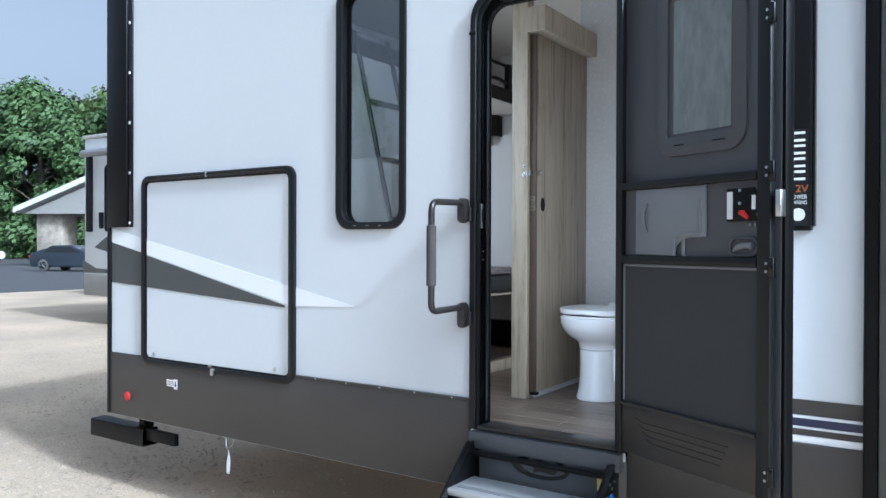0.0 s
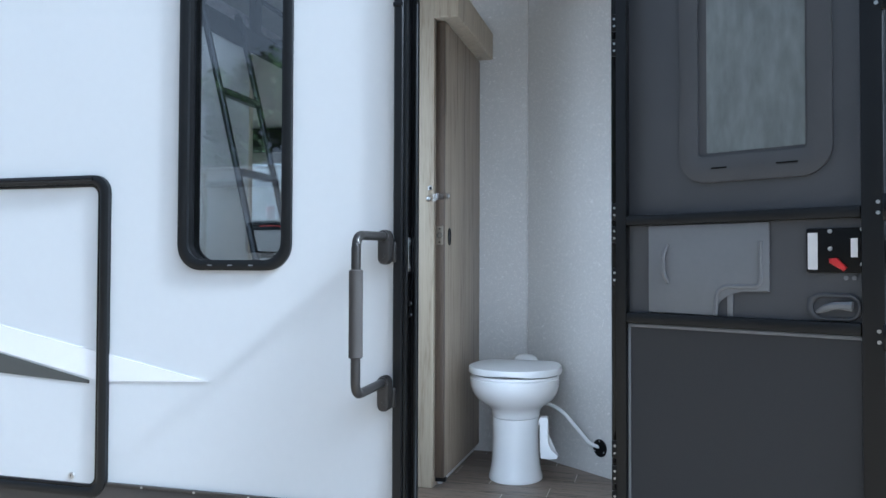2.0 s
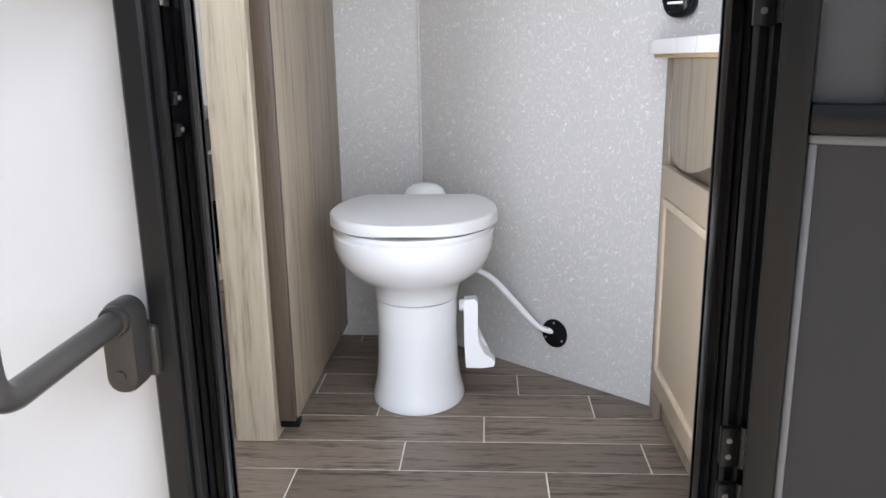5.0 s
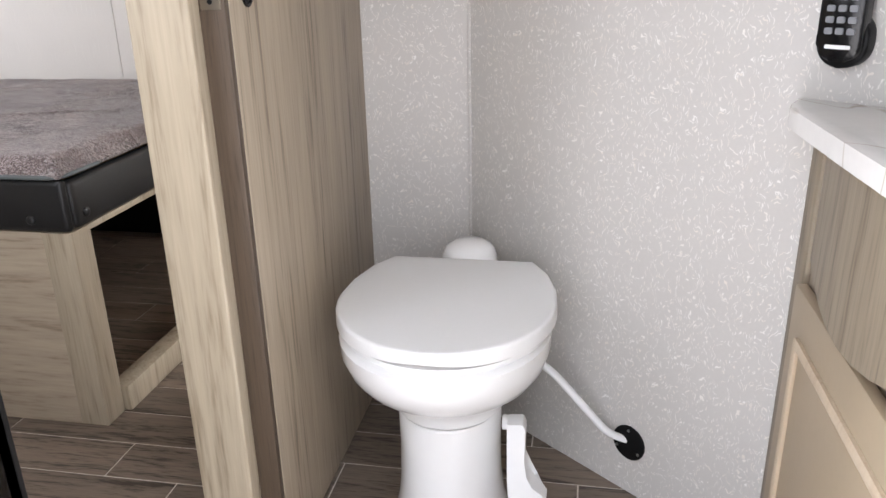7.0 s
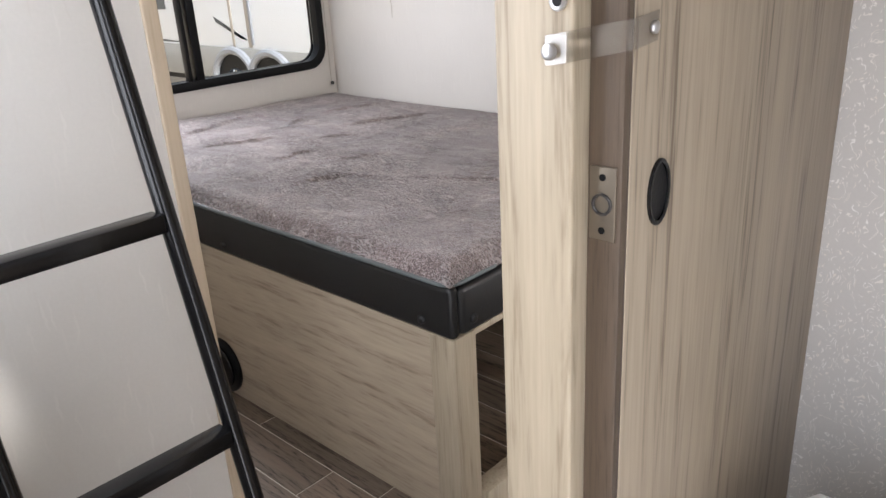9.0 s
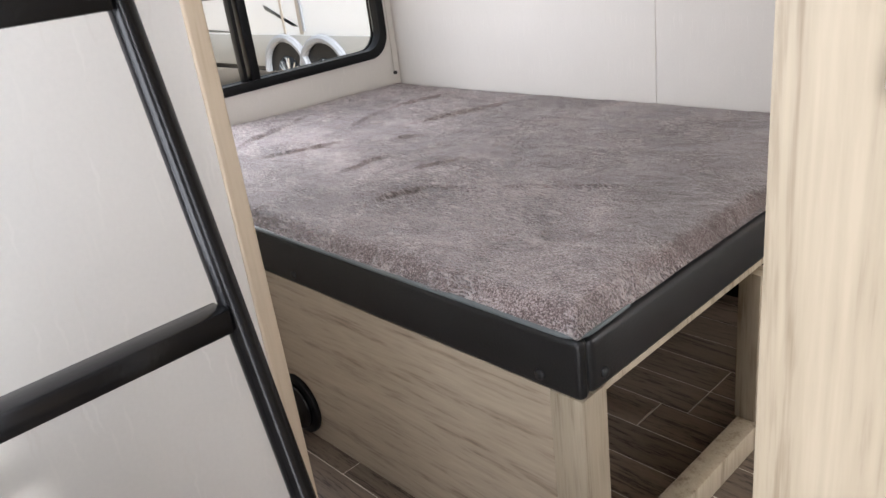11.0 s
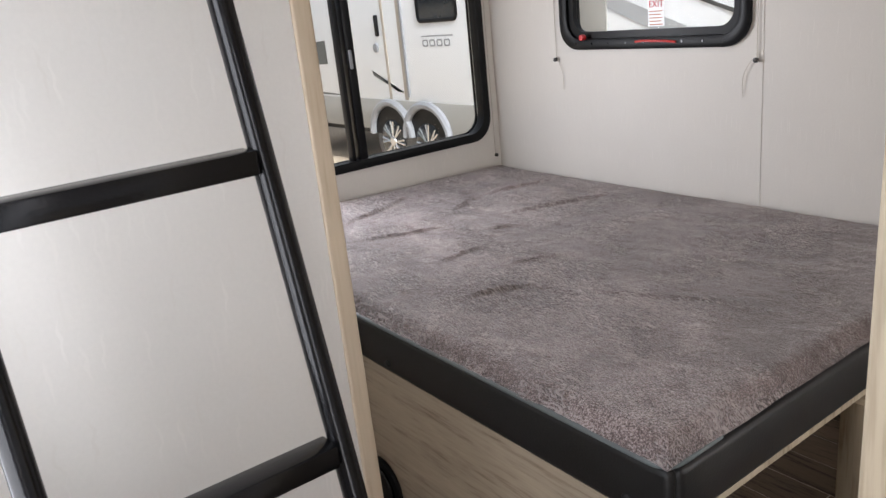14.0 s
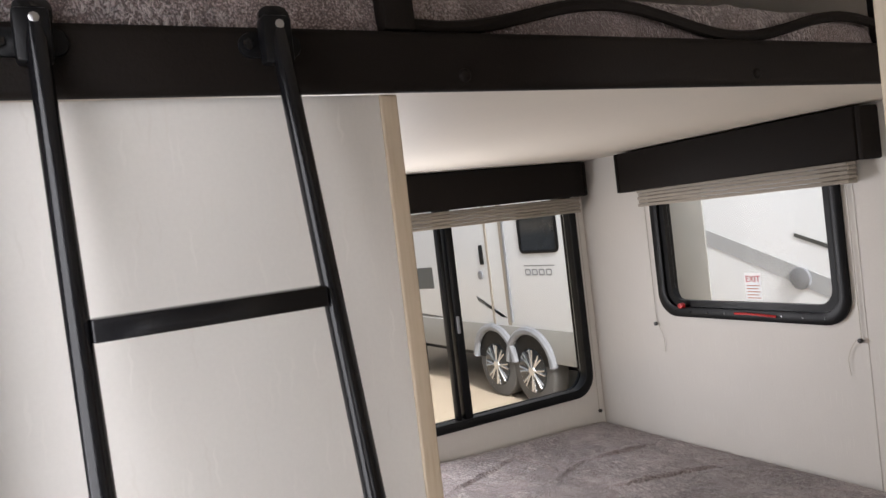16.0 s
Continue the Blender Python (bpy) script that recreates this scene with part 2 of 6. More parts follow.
M_PLANK = wood("grey_brown_wood_look_plank", (0.205, 0.16, 0.122), (0.05, 0.037, 0.028), (1.6, 19, 19), 0.4, 0.22, 1.7)
M_GROUT = mat("pale_grout", (0.68, 0.63, 0.56), 0.8, vary=0.2, scale=20)
M_VINYL = mat("black_leatherette", (0.014, 0.014, 0.0145), 0.42, vary=0.3, scale=7, bump=0.35, bump_scale=260)
M_PIPING = mat("grey_piping_cord", (0.15, 0.17, 0.175), 0.5, bump=0.2)
def plush(name, dark, mid, light):
    """Short plush pile: brushed patches, small tufts and a fine nap, with its sheen painted in."""
    m = bpy.data.materials.new(name)
    m.use_nodes = True
    n, l = m.node_tree.nodes, m.node_tree.links
    b = n["Principled BSDF"]
    co = n.new("ShaderNodeTexCoord")

    def noise_at(scale, detail, twist, stretch):
        mp = n.new("ShaderNodeMapping")
        mp.inputs["Scale"].default_value = stretch
        mp.inputs["Rotation"].default_value = (0, 0, 0.5)
        l.new(co.outputs["Object"], mp.inputs[0])
        t = n.new("ShaderNodeTexNoise")
        t.inputs["Scale"].default_value, t.inputs["Detail"].default_value, t.inputs["Distortion"].default_value = scale, detail, twist
        l.new(mp.outputs[0], t.inputs["Vector"])
        return t.outputs[0]

    def mixed(a, k, c):
        q = n.new("ShaderNodeMath")
        q.operation = "MULTIPLY_ADD"
        q.inputs[1].default_value = k
        l.new(a, q.inputs[0])
        l.new(c, q.inputs[2])
        return q.outputs[0]

    def ranged(v, lo, hi):
        q = n.new("ShaderNodeMapRange")
        q.inputs["From Min"].default_value, q.inputs["From Max"].default_value = lo, hi
        l.new(v, q.inputs[0])
        return q.outputs[0]

    def times(v, w):
        q = n.new("ShaderNodeMath")
        q.operation = "MULTIPLY"
        l.new(v, q.inputs[0])
        l.new(w, q.inputs[1])
        return q.outputs[0]

    patch = ranged(noise_at(2.4, 3, 1.0, (1, 1.3, 1)), 0.3, 0.7)
    brushed = ranged(noise_at(5.0, 3, 0.8, (1, 1, 1)), 0.46, 0.60)
    stroke = ranged(noise_at(8, 4, 1.2, (0.8, 1.2, 1)), 0.34, 0.68)
    tuft = times(ranged(noise_at(46, 4, 2.4, (0.5, 1.8, 1)), 0.50, 0.62), brushed)
    nap = noise_at(330, 2, 0.5, (1, 1, 1))
    fine = noise_at(130, 3, 1.5, (0.7, 1.5, 1))
    tone = mixed(fine, 0.30, mixed(tuft, 0.42, mixed(stroke, 0.12, mixed(patch, 0.18, nap))))
    # the pale end of the ramp paints the nap's sheen on the tufts
    ramp = n.new("ShaderNodeValToRGB")
    e = ramp.color_ramp.elements
    e[0].position, e[0].color = 0.74, (*dark, 1)
    e[1].position, e[1].color = 0.875, (*light, 1)
    e[0].position = 0.655
    e.new(0.76).color = (*mid, 1)
    half = n.new("ShaderNodeMath")
    half.operation = "MULTIPLY"
    half.inputs[1].default_value = 0.84
    l.new(tone, half.inputs[0])
    l.new(half.outputs[0], ramp.inputs[0])
    l.new(ramp.outputs[0], b.inputs["Base Color"])
    bp = n.new("ShaderNodeBump")
    bp.inputs["Strength"].default_value, bp.inputs["Distance"].default_value = 1.0, 0.011
    l.new(mixed(stroke, 0.3, mixed(fine, 0.5, mixed(nap, 0.12, tuft))), bp.inputs["Height"])
    l.new(bp.outputs[0], b.inputs["Normal"])
    b.inputs["Roughness"].default_value = 0.8
    b.inputs["Sheen Weight"].default_value = 0.45
    b.inputs["Sheen Roughness"].default_value = 0.35
    return m


M_FLEECE = plush("dark_taupe_plush_fleece", (0.115, 0.085, 0.081), (0.31, 0.24, 0.23), (0.55, 0.475, 0.465))
M_VALANCE = mat("dark_brown_leatherette_valance_shaded_rail", (0.011, 0.0085, 0.007), 0.6, vary=0.25, bump=0.3, bump_scale=240, spec=0.1)
M_SHADE = mat("beige_pleated_shade", (0.34, 0.30, 0.25), 0.8, vary=0.1)
M_CORD = mat("pale_cord", (0.5, 0.46, 0.4), 0.8)
M_MARBLE = mat("white_marble_laminate", (0.80, 0.785, 0.76), 0.22, vary=0.06, scale=6)
mn, ml_ = M_MARBLE.node_tree.nodes, M_MARBLE.node_tree.links
vein = mn.new("ShaderNodeTexNoise")
vein.inputs["Scale"].default_value, vein.inputs["Detail"].default_value, vein.inputs["Distortion"].default_value = 3.2, 3, 1.2
ml_.new(mn["Texture Coordinate"].outputs["Object"], vein.inputs["Vector"])
vr = mn.new("ShaderNodeValToRGB")
ve = vr.color_ramp.elements
ve[0].position, ve[0].color, ve[1].position, ve[1].color = 0.488, (0, 0, 0, 1), 0.512, (0, 0, 0, 1)
ve.new(0.5).color = (0.6, 0.6, 0.6, 1)
ml_.new(vein.outputs[0], vr.inputs[0])
vm = mn.new("ShaderNodeMix")
vm.data_type = "RGBA"
vm.inputs[7].default_value = (0.42, 0.34, 0.25, 1)
ml_.new(vr.outputs[0], vm.inputs[0])
ml_.new(mn["Principled BSDF"].inputs["Base Color"].links[0].from_socket, vm.inputs[6])
ml_.new(vm.outputs[2], mn["Principled BSDF"].inputs["Base Color"])
M_TAN_EDGE = mat("raw_plywood_edge", (0.5, 0.36, 0.2), 0.7)
M_GLASS = pane_mat("clear_pane", (0.93, 0.95, 0.95), 0.03)
M_TINT = pane_mat("tinted_pane", (0.66, 0.69, 0.71), 4.0)
M_CLEARPL = pane_mat("clear_acrylic", (0.9, 0.9, 0.9), 2.0)
M_FROST = mat("frosted_door_glass", (0.2, 0.222, 0.228), 0.3, vary=0.35, scale=22, bump=0.3, bump_scale=60, stretch=(1, 1, 0.35))
M_TYRE = mat("tyre_rubber", (0.10, 0.095, 0.09), 0.75, bump=0.3)
M_ALLOY = mat("machined_alloy", (0.7, 0.7, 0.7), 0.25, metal=0.9)
M_GRAVEL = mat("pale_gravel", (0.46, 0.37, 0.27), 0.9, vary=0.5, scale=0.6, bump=1.0, bump_scale=45, color2=(0.3, 0.245, 0.185))
M_STONE = mat("gravel_stone", (0.47, 0.39, 0.3), 0.9, vary=0.5, scale=9, bump=0.4)
M_ASPHALT = mat("asphalt", (0.075, 0.075, 0.08), 0.85, vary=0.25, scale=0.5, bump=0.6, bump_scale=60)
M_CARPAINT = mat("steel_blue_car_paint", (0.07, 0.085, 0.11), 0.25, metal=0.5, vary=0.05, coat=0.6)
M_CARWHITE = mat("white_car_paint", (0.7, 0.7, 0.72), 0.25, vary=0.03, coat=0.5)
M_DARKGLASS = mat("dark_vehicle_glass", (0.02, 0.024, 0.028), 0.08, vary=0.1)
M_ROOF = mat("pale_roof_edge", (0.62, 0.62, 0.6), 0.5)
M_FIELDSTONE = mat("field_stone_wall", (0.4, 0.35, 0.29), 0.85, vary=0.5, scale=2.2, bump=0.8, bump_scale=8)
M_SIDING = mat("grey_soffit_board", (0.3, 0.29, 0.27), 0.7)
M_BARK = mat("tree_bark", (0.09, 0.07, 0.05), 0.9, vary=0.4, bump=0.8, bump_scale=20)
M_LEAF = mat("tree_leaves", (0.075, 0.13, 0.035), 0.65, vary=0.6, scale=0.35, color2=(0.025, 0.055, 0.018))
M_LEAF2 = mat("yellow_green_leaves", (0.12, 0.17, 0.045), 0.65, vary=0.5, scale=0.4, color2=(0.04, 0.075, 0.022))


# ---- geometry helpers ----
PLACE = {}


def thing(name, loc, label="", category="", group="", kind=""):
    ob = new(name)
    ob.location = loc
    PLACE[ob] = Vector(loc)
    return tagged(ob, label, category, group, kind)


def finish(bm, material, smooth):
    bmesh.ops.recalc_face_normals(bm, faces=bm.faces)
    me = bpy.data.meshes.new("mesh")
    bm.to_mesh(me)
    bm.free()
    me.materials.append(material)
    if smooth:
        me.shade_smooth()
        me.set_sharp_from_angle(angle=radians(38))
    return me


def part(name, bm, material, parent, label="", smooth=True):
    """A bmesh in world places as one mesh under a thing or a part."""
    bm.transform(Matrix.Translation(-PLACE[parent]))
    ob = new(name, finish(bm, material, smooth))
    ob.parent = parent
    PLACE[ob] = PLACE[parent]
    return tagged(ob, label)


def solid(name, bm, material, loc, label="", category="", group="", kind="", smooth=True):
    """A bmesh in world places as one top-level mesh with its origin at loc."""
    bm.transform(Matrix.Translation(-Vector(loc)))
    ob = new(name, finish(bm, material, smooth))
    ob.location = loc
    PLACE[ob] = Vector(loc)
    return tagged(ob, label, category, group, kind)


def box(x0, x1, y0, y1, z0, z1, bevel=0.0, segs=2, bm=None):
    b = bmesh.new()
    bmesh.ops.create_cube(b, size=1, matrix=Matrix.LocRotScale(((x0 + x1) / 2, (y0 + y1) / 2, (z0 + z1) / 2), None, (abs(x1 - x0), abs(y1 - y0), abs(z1 - z0))))
    if bevel:
        bmesh.ops.bevel(b, geom=b.edges[:], offset=bevel, segments=segs, profile=0.5, affect="EDGES")
    return merge(bm, b) if bm else b


def merge(bm, other):
    me = bpy.data.meshes.new("tmp")
    other.to_mesh(me)
    other.free()
    bm.from_mesh(me)
    bpy.data.meshes.remove(me)
    return bm


def on_y(u, v, d):
    return Vector((u, d, v))


def on_x(u, v, d):
    return Vector((d, u, v))


def on_z(u, v, d):
    return Vector((u, v, d))


def rrect(u0, u1, v0, v1, r, n=6):
    pts = []
    for cu, cv, a in ((u1 - r, v1 - r, 0), (u0 + r, v1 - r, 90), (u0 + r, v0 + r, 180), (u1 - r, v0 + r, 270)):
        for i in range(n + 1):
            t = radians(a + 90 * i / n)
            pts.append((cu + r * math.cos(t), cv + r * math.sin(t)))
    return pts


def prism(pts, d0, d1, at=on_y, bevel=0.0, bm=None):
    """A polygon pushed from depth d0 to d1."""
    b = bmesh.new()
    a = [b.verts.new(at(u, v, d0)) for u, v in pts]
    c = [b.verts.new(at(u, v, d1)) for u, v in pts]
    b.faces.new(a)
    top = b.faces.new(c[::-1])
    n = len(pts)
    for i in range(n):
        b.faces.new((a[i], a[(i + 1) % n], c[(i + 1) % n], c[i]))
    if bevel:
        bmesh.ops.bevel(b, geom=[e for e in top.edges], offset=bevel, segments=2, profile=0.5, affect="EDGES")
    return merge(bm, b) if bm else b


def ring(outer, inner, d0, d1, at=on_y, bm=None):
    """A frame between two loops of equally many points."""
    b = bmesh.new()
    rows = [[b.verts.new(at(u, v, d)) for u, v in pts] for pts, d in ((outer, d0), (outer, d1 * 0.75 + d0 * 0.25), ([(0.75 * o[0] + 0.25 * i[0], 0.75 * o[1] + 0.25 * i[1]) for o, i in zip(outer, inner)], d1), ([(0.25 * o[0] + 0.75 * i[0], 0.25 * o[1] + 0.75 * i[1]) for o, i in zip(outer, inner)], d1), (inner, d1 * 0.75 + d0 * 0.25), (inner, d0))]
    n = len(outer)
    for r in range(6):
        p, q = rows[r], rows[(r + 1) % 6]
        for i in range(n):
            b.faces.new((p[i], p[(i + 1) % n], q[(i + 1) % n], q[i]))
    return merge(bm, b) if bm else b


def tube(path, r, n=10, closed=False, bm=None, squash=None):
    """A round bar along points."""
    b = bmesh.new()
    pts = [Vector(p) for p in path]
    rows = []
    up = Vector((0.13, 0.27, 0.95))
    for i, p in enumerate(pts):
        a, c = pts[max(0, i - 1)], pts[min(len(pts) - 1, i + 1)]
        if closed:
            a, c = pts[i - 1], pts[(i + 1) % len(pts)]
        d = (c - a).normalized()
        s = d.cross(up)
        if s.length < 0.05:
            s = d.cross(Vector((1, 0, 0)))
        s.normalize()
        t = s.cross(d).normalized()
        rad = r[i] if isinstance(r, (list, tuple)) else r
        rows.append([b.verts.new(p + (s * math.cos(6.28318 * k / n) + t * math.sin(6.28318 * k / n)) * rad) for k in range(n)])
    m = len(rows)
    for i in range(m if closed else m - 1):
        p, q = rows[i], rows[(i + 1) % m]
        for k in range(n):
            b.faces.new((p[k], p[(k + 1) % n], q[(k + 1) % n], q[k]))
    if not closed:
        b.faces.new(rows[0][::-1])
        b.faces.new(rows[-1])
    return merge(bm, b) if bm else b


def arc_path(pts, r, n=6):
    """A path through corner points with each corner rounded by about r."""
    pts = [Vector(p) for p in pts]
    out = [pts[0]]
    for a, p, c in zip(pts, pts[1:], pts[2:]):
        u, w = (a - p), (c - p)
        k = min(r, u.length * 0.48, w.length * 0.48)
        s, e = p + u.normalized() * k, p + w.normalized() * k
        for i in range(n + 1):
            t = i / n
            out.append(s * (1 - t) ** 2 + p * 2 * t * (1 - t) + e * t * t)
    out.append(pts[-1])
    return out


def disc(c, axis, r, h, n=20, bevel=0.0, bm=None, r2=None):
    """A short cylinder (or cone frustum) from c along axis."""
    b = bmesh.new()
    bmesh.ops.create_cone(b, cap_ends=True, segments=n, radius1=r, radius2=r if r2 is None else r2, depth=h)
    if bevel:
        bmesh.ops.bevel(b, geom=[e for e in b.edges if abs(e.verts[0].co.z - e.verts[1].co.z) < 1e-6], offset=bevel, segments=2, profile=0.5, affect="EDGES")
    a = Vector(axis).normalized()
    b.transform(Matrix.Translation(Vector(c) + a * h / 2) @ a.to_track_quat("Z", "Y").to_matrix().to_4x4())
    return merge(bm, b) if bm else b


def wall_mesh(u0, u1, v0, v1, d0, d1, holes, at):
    """A slab with rectangular openings right through it."""
    b = bmesh.new()
    us = sorted({u0, u1, *[h[0] for h in holes], *[h[1] for h in holes]})
    vs = sorted({v0, v1, *[h[2] for h in holes], *[h[3] for h in holes]})
    cache = {}

    def vert(u, v, d):
        key = (round(u, 5), round(v, 5), d)
        if key not in cache:
            cache[key] = b.verts.new(at(u, v, d))
        return cache[key]

    full = {}
    for i in range(len(us) - 1):
        for j in range(len(vs) - 1):
            cu, cv = (us[i] + us[i + 1]) / 2, (vs[j] + vs[j + 1]) / 2
            full[i, j] = not any(h[0] < cu < h[1] and h[2] < cv < h[3] for h in holes)
    for (i, j), on in full.items():
        if not on:
            continue
        q = ((us[i], vs[j]), (us[i + 1], vs[j]), (us[i + 1], vs[j + 1]), (us[i], vs[j + 1]))
        b.faces.new([vert(u, v, d0) for u, v in q])
        b.faces.new([vert(u, v, d1) for u, v in q[::-1]])
        for (di, dj), (p, r) in zip(((0, -1), (1, 0), (0, 1), (-1, 0)), ((q[0], q[1]), (q[1], q[2]), (q[2], q[3]), (q[3], q[0]))):
            if not full.get((i + di, j + dj), False):
                b.faces.new((vert(*p, d0), vert(*p, d1), vert(*r, d1), vert(*r, d0)))
    return b


def lathe(profile, c, n=28, sx=1.0, sy=1.0, bm=None, shift=None):
    """Round body from (radius, height) pairs about the upright through c; shift(height) moves a ring in y."""
    b = bmesh.new()
    rows = []
    for r, z in profile:
        dy = shift(z) if shift else 0.0
        rows.append([b.verts.new((c[0] + sx * r * math.cos(6.28318 * k / n), c[1] + dy + sy * r * math.sin(6.28318 * k / n), z)) for k in range(n)])
    for p, q in zip(rows, rows[1:]):
        for k in range(n):
            b.faces.new((p[k], p[(k + 1) % n], q[(k + 1) % n], q[k]))
    b.faces.new(rows[0][::-1])
    b.faces.new(rows[-1])
    return merge(bm, b) if bm else b


def letters(name, text, size, m, material, parent, depth=0.0006, width=None):
    """Raised print with the built-in font, m: pose of its left lower corner."""
    cu = bpy.data.curves.new(name, "FONT")
    cu.body, cu.size, cu.extrude = text, size, depth
    tmp = bpy.data.objects.new("tmp", cu)
    scene.collection.objects.link(tmp)
    dg = bpy.context.evaluated_depsgraph_get()
    me = bpy.data.meshes.new_from_object(tmp.evaluated_get(dg))
    bpy.data.objects.remove(tmp)
    xs = [v.co.x for v in me.vertices]
    k = width / (max(xs) - min(xs)) if width else 1
    b = bmesh.new()
    b.from_mesh(me)
    b.transform(m @ Matrix.Diagonal((k, 1, 1, 1)))
    return part(name, b, material, parent, "", False)

# ---- the trailer's plan ----
WO, WI = 2.835, 2.885          # door side wall, outer and inner face
FI, FO = 5.22, 5.27            # far side wall
RI, RO = -4.29, -4.33         # rear wall
NX = 3.2                       # front end
FL, CE, TOP = 0.75, 2.98, 3.12  # floor, ceiling, roof
HATCH = (-4.0, -2.745, 0.81, 1.912)
WIN1 = (-2.475, -2.061, 1.586, 2.74)
DOOR = (-1.657, -1.063, 0.75, 2.525)
WIN2 = (3.80, 5.165, 1.475, 2.40)
WIN3 = (-3.86, -3.055, 1.845, 2.42)


def setting(name, bm, material, loc, label="", smooth=False):
    return solid(name, bm, material, loc, label, name.split("_")[0], "", "structure", smooth)


# ground
g = bmesh.new()
bmesh.ops.create_grid(g, x_segments=2, y_segments=2, size=400)
setting("ground", g, M_GRAVEL, (0, 0, 0), "pale beige crushed gravel of a trailer sales lot")
a = prism([(-24.5, 6), (-22.5, 60), (-160, 160), (-160, -60), (-30, -60)], 0.0, 0.012, on_z)
setting("road", a, M_ASPHALT, (-60, 20, 0), "grey asphalt drive beyond the gravel lot")

inset = 0.0295
wall_s = setting("wall_south", wall_mesh(RO, NX, 0.47, TOP, WO, WI, [
    (WIN1[0] + inset, WIN1[1] - inset, WIN1[2] + inset, WIN1[3] - inset),
    (DOOR[0] - 0.02, DOOR[1] + 0.02, DOOR[2] - 0.01, DOOR[3] + 0.02)], on_y), M_SKIN, (-1, WO, 0.47),
    "white glossy fibreglass side wall of a travel trailer")
setting("wall_west", wall_mesh(WI, FI, 0.47, TOP, RO, RI, [(WIN2[0] + inset, WIN2[1] - inset, WIN2[2] + inset, WIN2[3] - inset)], on_x), M_LINEN, (RO, 4, 0.47), "pale papered rear wall of the trailer")
# the opening from x 0.25 to 1.75 is unseen, added for the cabin fill lamp
setting("wall_north", wall_mesh(RO, NX, 0.47, TOP, FI, FO, [(WIN3[0] + inset, WIN3[1] - inset, WIN3[2] + inset, WIN3[3] - inset), (0.25, 1.75, 1.55, 2.35)], on_y), M_LINEN, (-1, FI, 0.47), "pale papered far side wall with a faint panel seam")
setting("wall_east", box(NX - 0.05, NX, WI, FI, 0.47, TOP), M_LINEN, (NX, 4, 0.47), "plain papered front wall")
# unseen roof opening, curb and lid, added to house the bath fill lamp
FILL_OPENINGS = [(-1.525, -1.075, 3.155, 3.605)]
for k, v in enumerate(FILL_OPENINGS):
    vc = thing("roof_vent", ((v[0] + v[1]) / 2, (v[2] + v[3]) / 2, TOP + 0.05), "unseen white plastic roof vent lid, added over the bath fill lamp", "roof vent")
    part("curb", ring(rrect(v[0] - 0.03, v[1] + 0.03, v[2] - 0.03, v[3] + 0.03, 0.03, 4), rrect(v[0] - 0.005, v[1] + 0.005, v[2] - 0.005, v[3] + 0.005, 0.02, 4), TOP + 0.051, TOP + 0.10, on_z), M_WHITEPL, vc)
    part("lid", prism(rrect(v[0] - 0.035, v[1] + 0.035, v[2] - 0.035, v[3] + 0.035, 0.03, 4), TOP + 0.101, TOP + 0.12, on_z, 0.004), M_WHITEPL, vc)
setting("roof", wall_mesh(RO, NX, WO, FO, TOP, TOP + 0.05, FILL_OPENINGS, on_z), M_ROOF, (-1, 4, TOP), "white trailer roof")
setting("ceiling", wall_mesh(RI, NX - 0.05, WI, FI, CE, TOP, FILL_OPENINGS, on_z), M_CEIL, (-1, 4, CE), "cream ceiling board")
floor = setting("floor", box(RI, NX - 0.05, WI, FI, FL - 0.1, FL - 0.0022), M_GROUT, (-1, 4, FL - 0.1), "grey-brown wood-look plank floor with pale joints")
# papered lining of the door side, in the sleeping corner and the bath
setting("wall_lining", wall_mesh(RI, NX - 0.05, FL, CE, WI, WI + 0.004, [
    (WIN1[0] - 0.01, WIN1[1] + 0.01, WIN1[2] - 0.01, WIN1[3] + 0.01), (DOOR[0] - 0.05, DOOR[1] + 0.05, FL - 0.1, DOOR[3] + 0.05)], on_y), M_LINEN, (-1, WI, FL), "pale papered inside face of the door wall")

# bath: back wall and slanted wall
DX0, DY0 = -1.50, 4.08
DIR = Vector((1, -0.83, 0)).normalized()
NRM = Vector((-DIR.y, DIR.x, 0))  # points away from the bath


def slant(s, v, d):
    p = Vector((DX0, DY0, 0)) + DIR * s + NRM * d
    return Vector((p.x, p.y, v))


setting("wall_bath_back", box(-1.765, DX0 + 0.03, 4.08, 4.12, FL, CE), M_PAPER, (-1.6, 4.08, FL), "fibre-fleck papered bath wall behind the toilet")
setting("wall_bath_slant", prism([(0, FL), (1.72, FL), (1.72, CE), (0, CE)], 0.0, 0.03, slant), M_PAPER, tuple(slant(0.8, FL, 0)), "fibre-fleck papered slanted bath wall")
s0 = slant(0, FL, 0)
setting("trim_corner", tube([(DX0 - 0.004, DY0 - 0.003, FL), (DX0 - 0.004, DY0 - 0.003, CE)], 0.0035, 8), M_PAPER, (DX0, DY0, FL), "papered corner bead", True)

# post, sliding bath door, header
setting("post", box(-1.851, -1.7645, 3.437, 3.503, FL, CE, 0.003), M_WOODV, (-1.81, 3.47, FL), "light ash wood post beside the bath door")
bd = thing("sliding_door", (-1.745, 3.77, FL), "taupe oak sliding bath door standing half open", "door")
door_panel = part("panel", box(-1.762, -1.727, 3.4755, 4.079, FL + 0.035, 2.56, 0.002), M_WOODD, bd)
part("edge", box(-1.7635, -1.7275, 3.462, 3.4755, FL + 0.035, 2.56, 0.002), M_DARKEDGE, bd, "dark brown banded edge")
ep = part("edge_pull", box(-1.760, -1.732, 3.4595, 3.4625, 1.686, 1.758, 0.001), M_NICKEL, bd, "nickel edge pull plate")
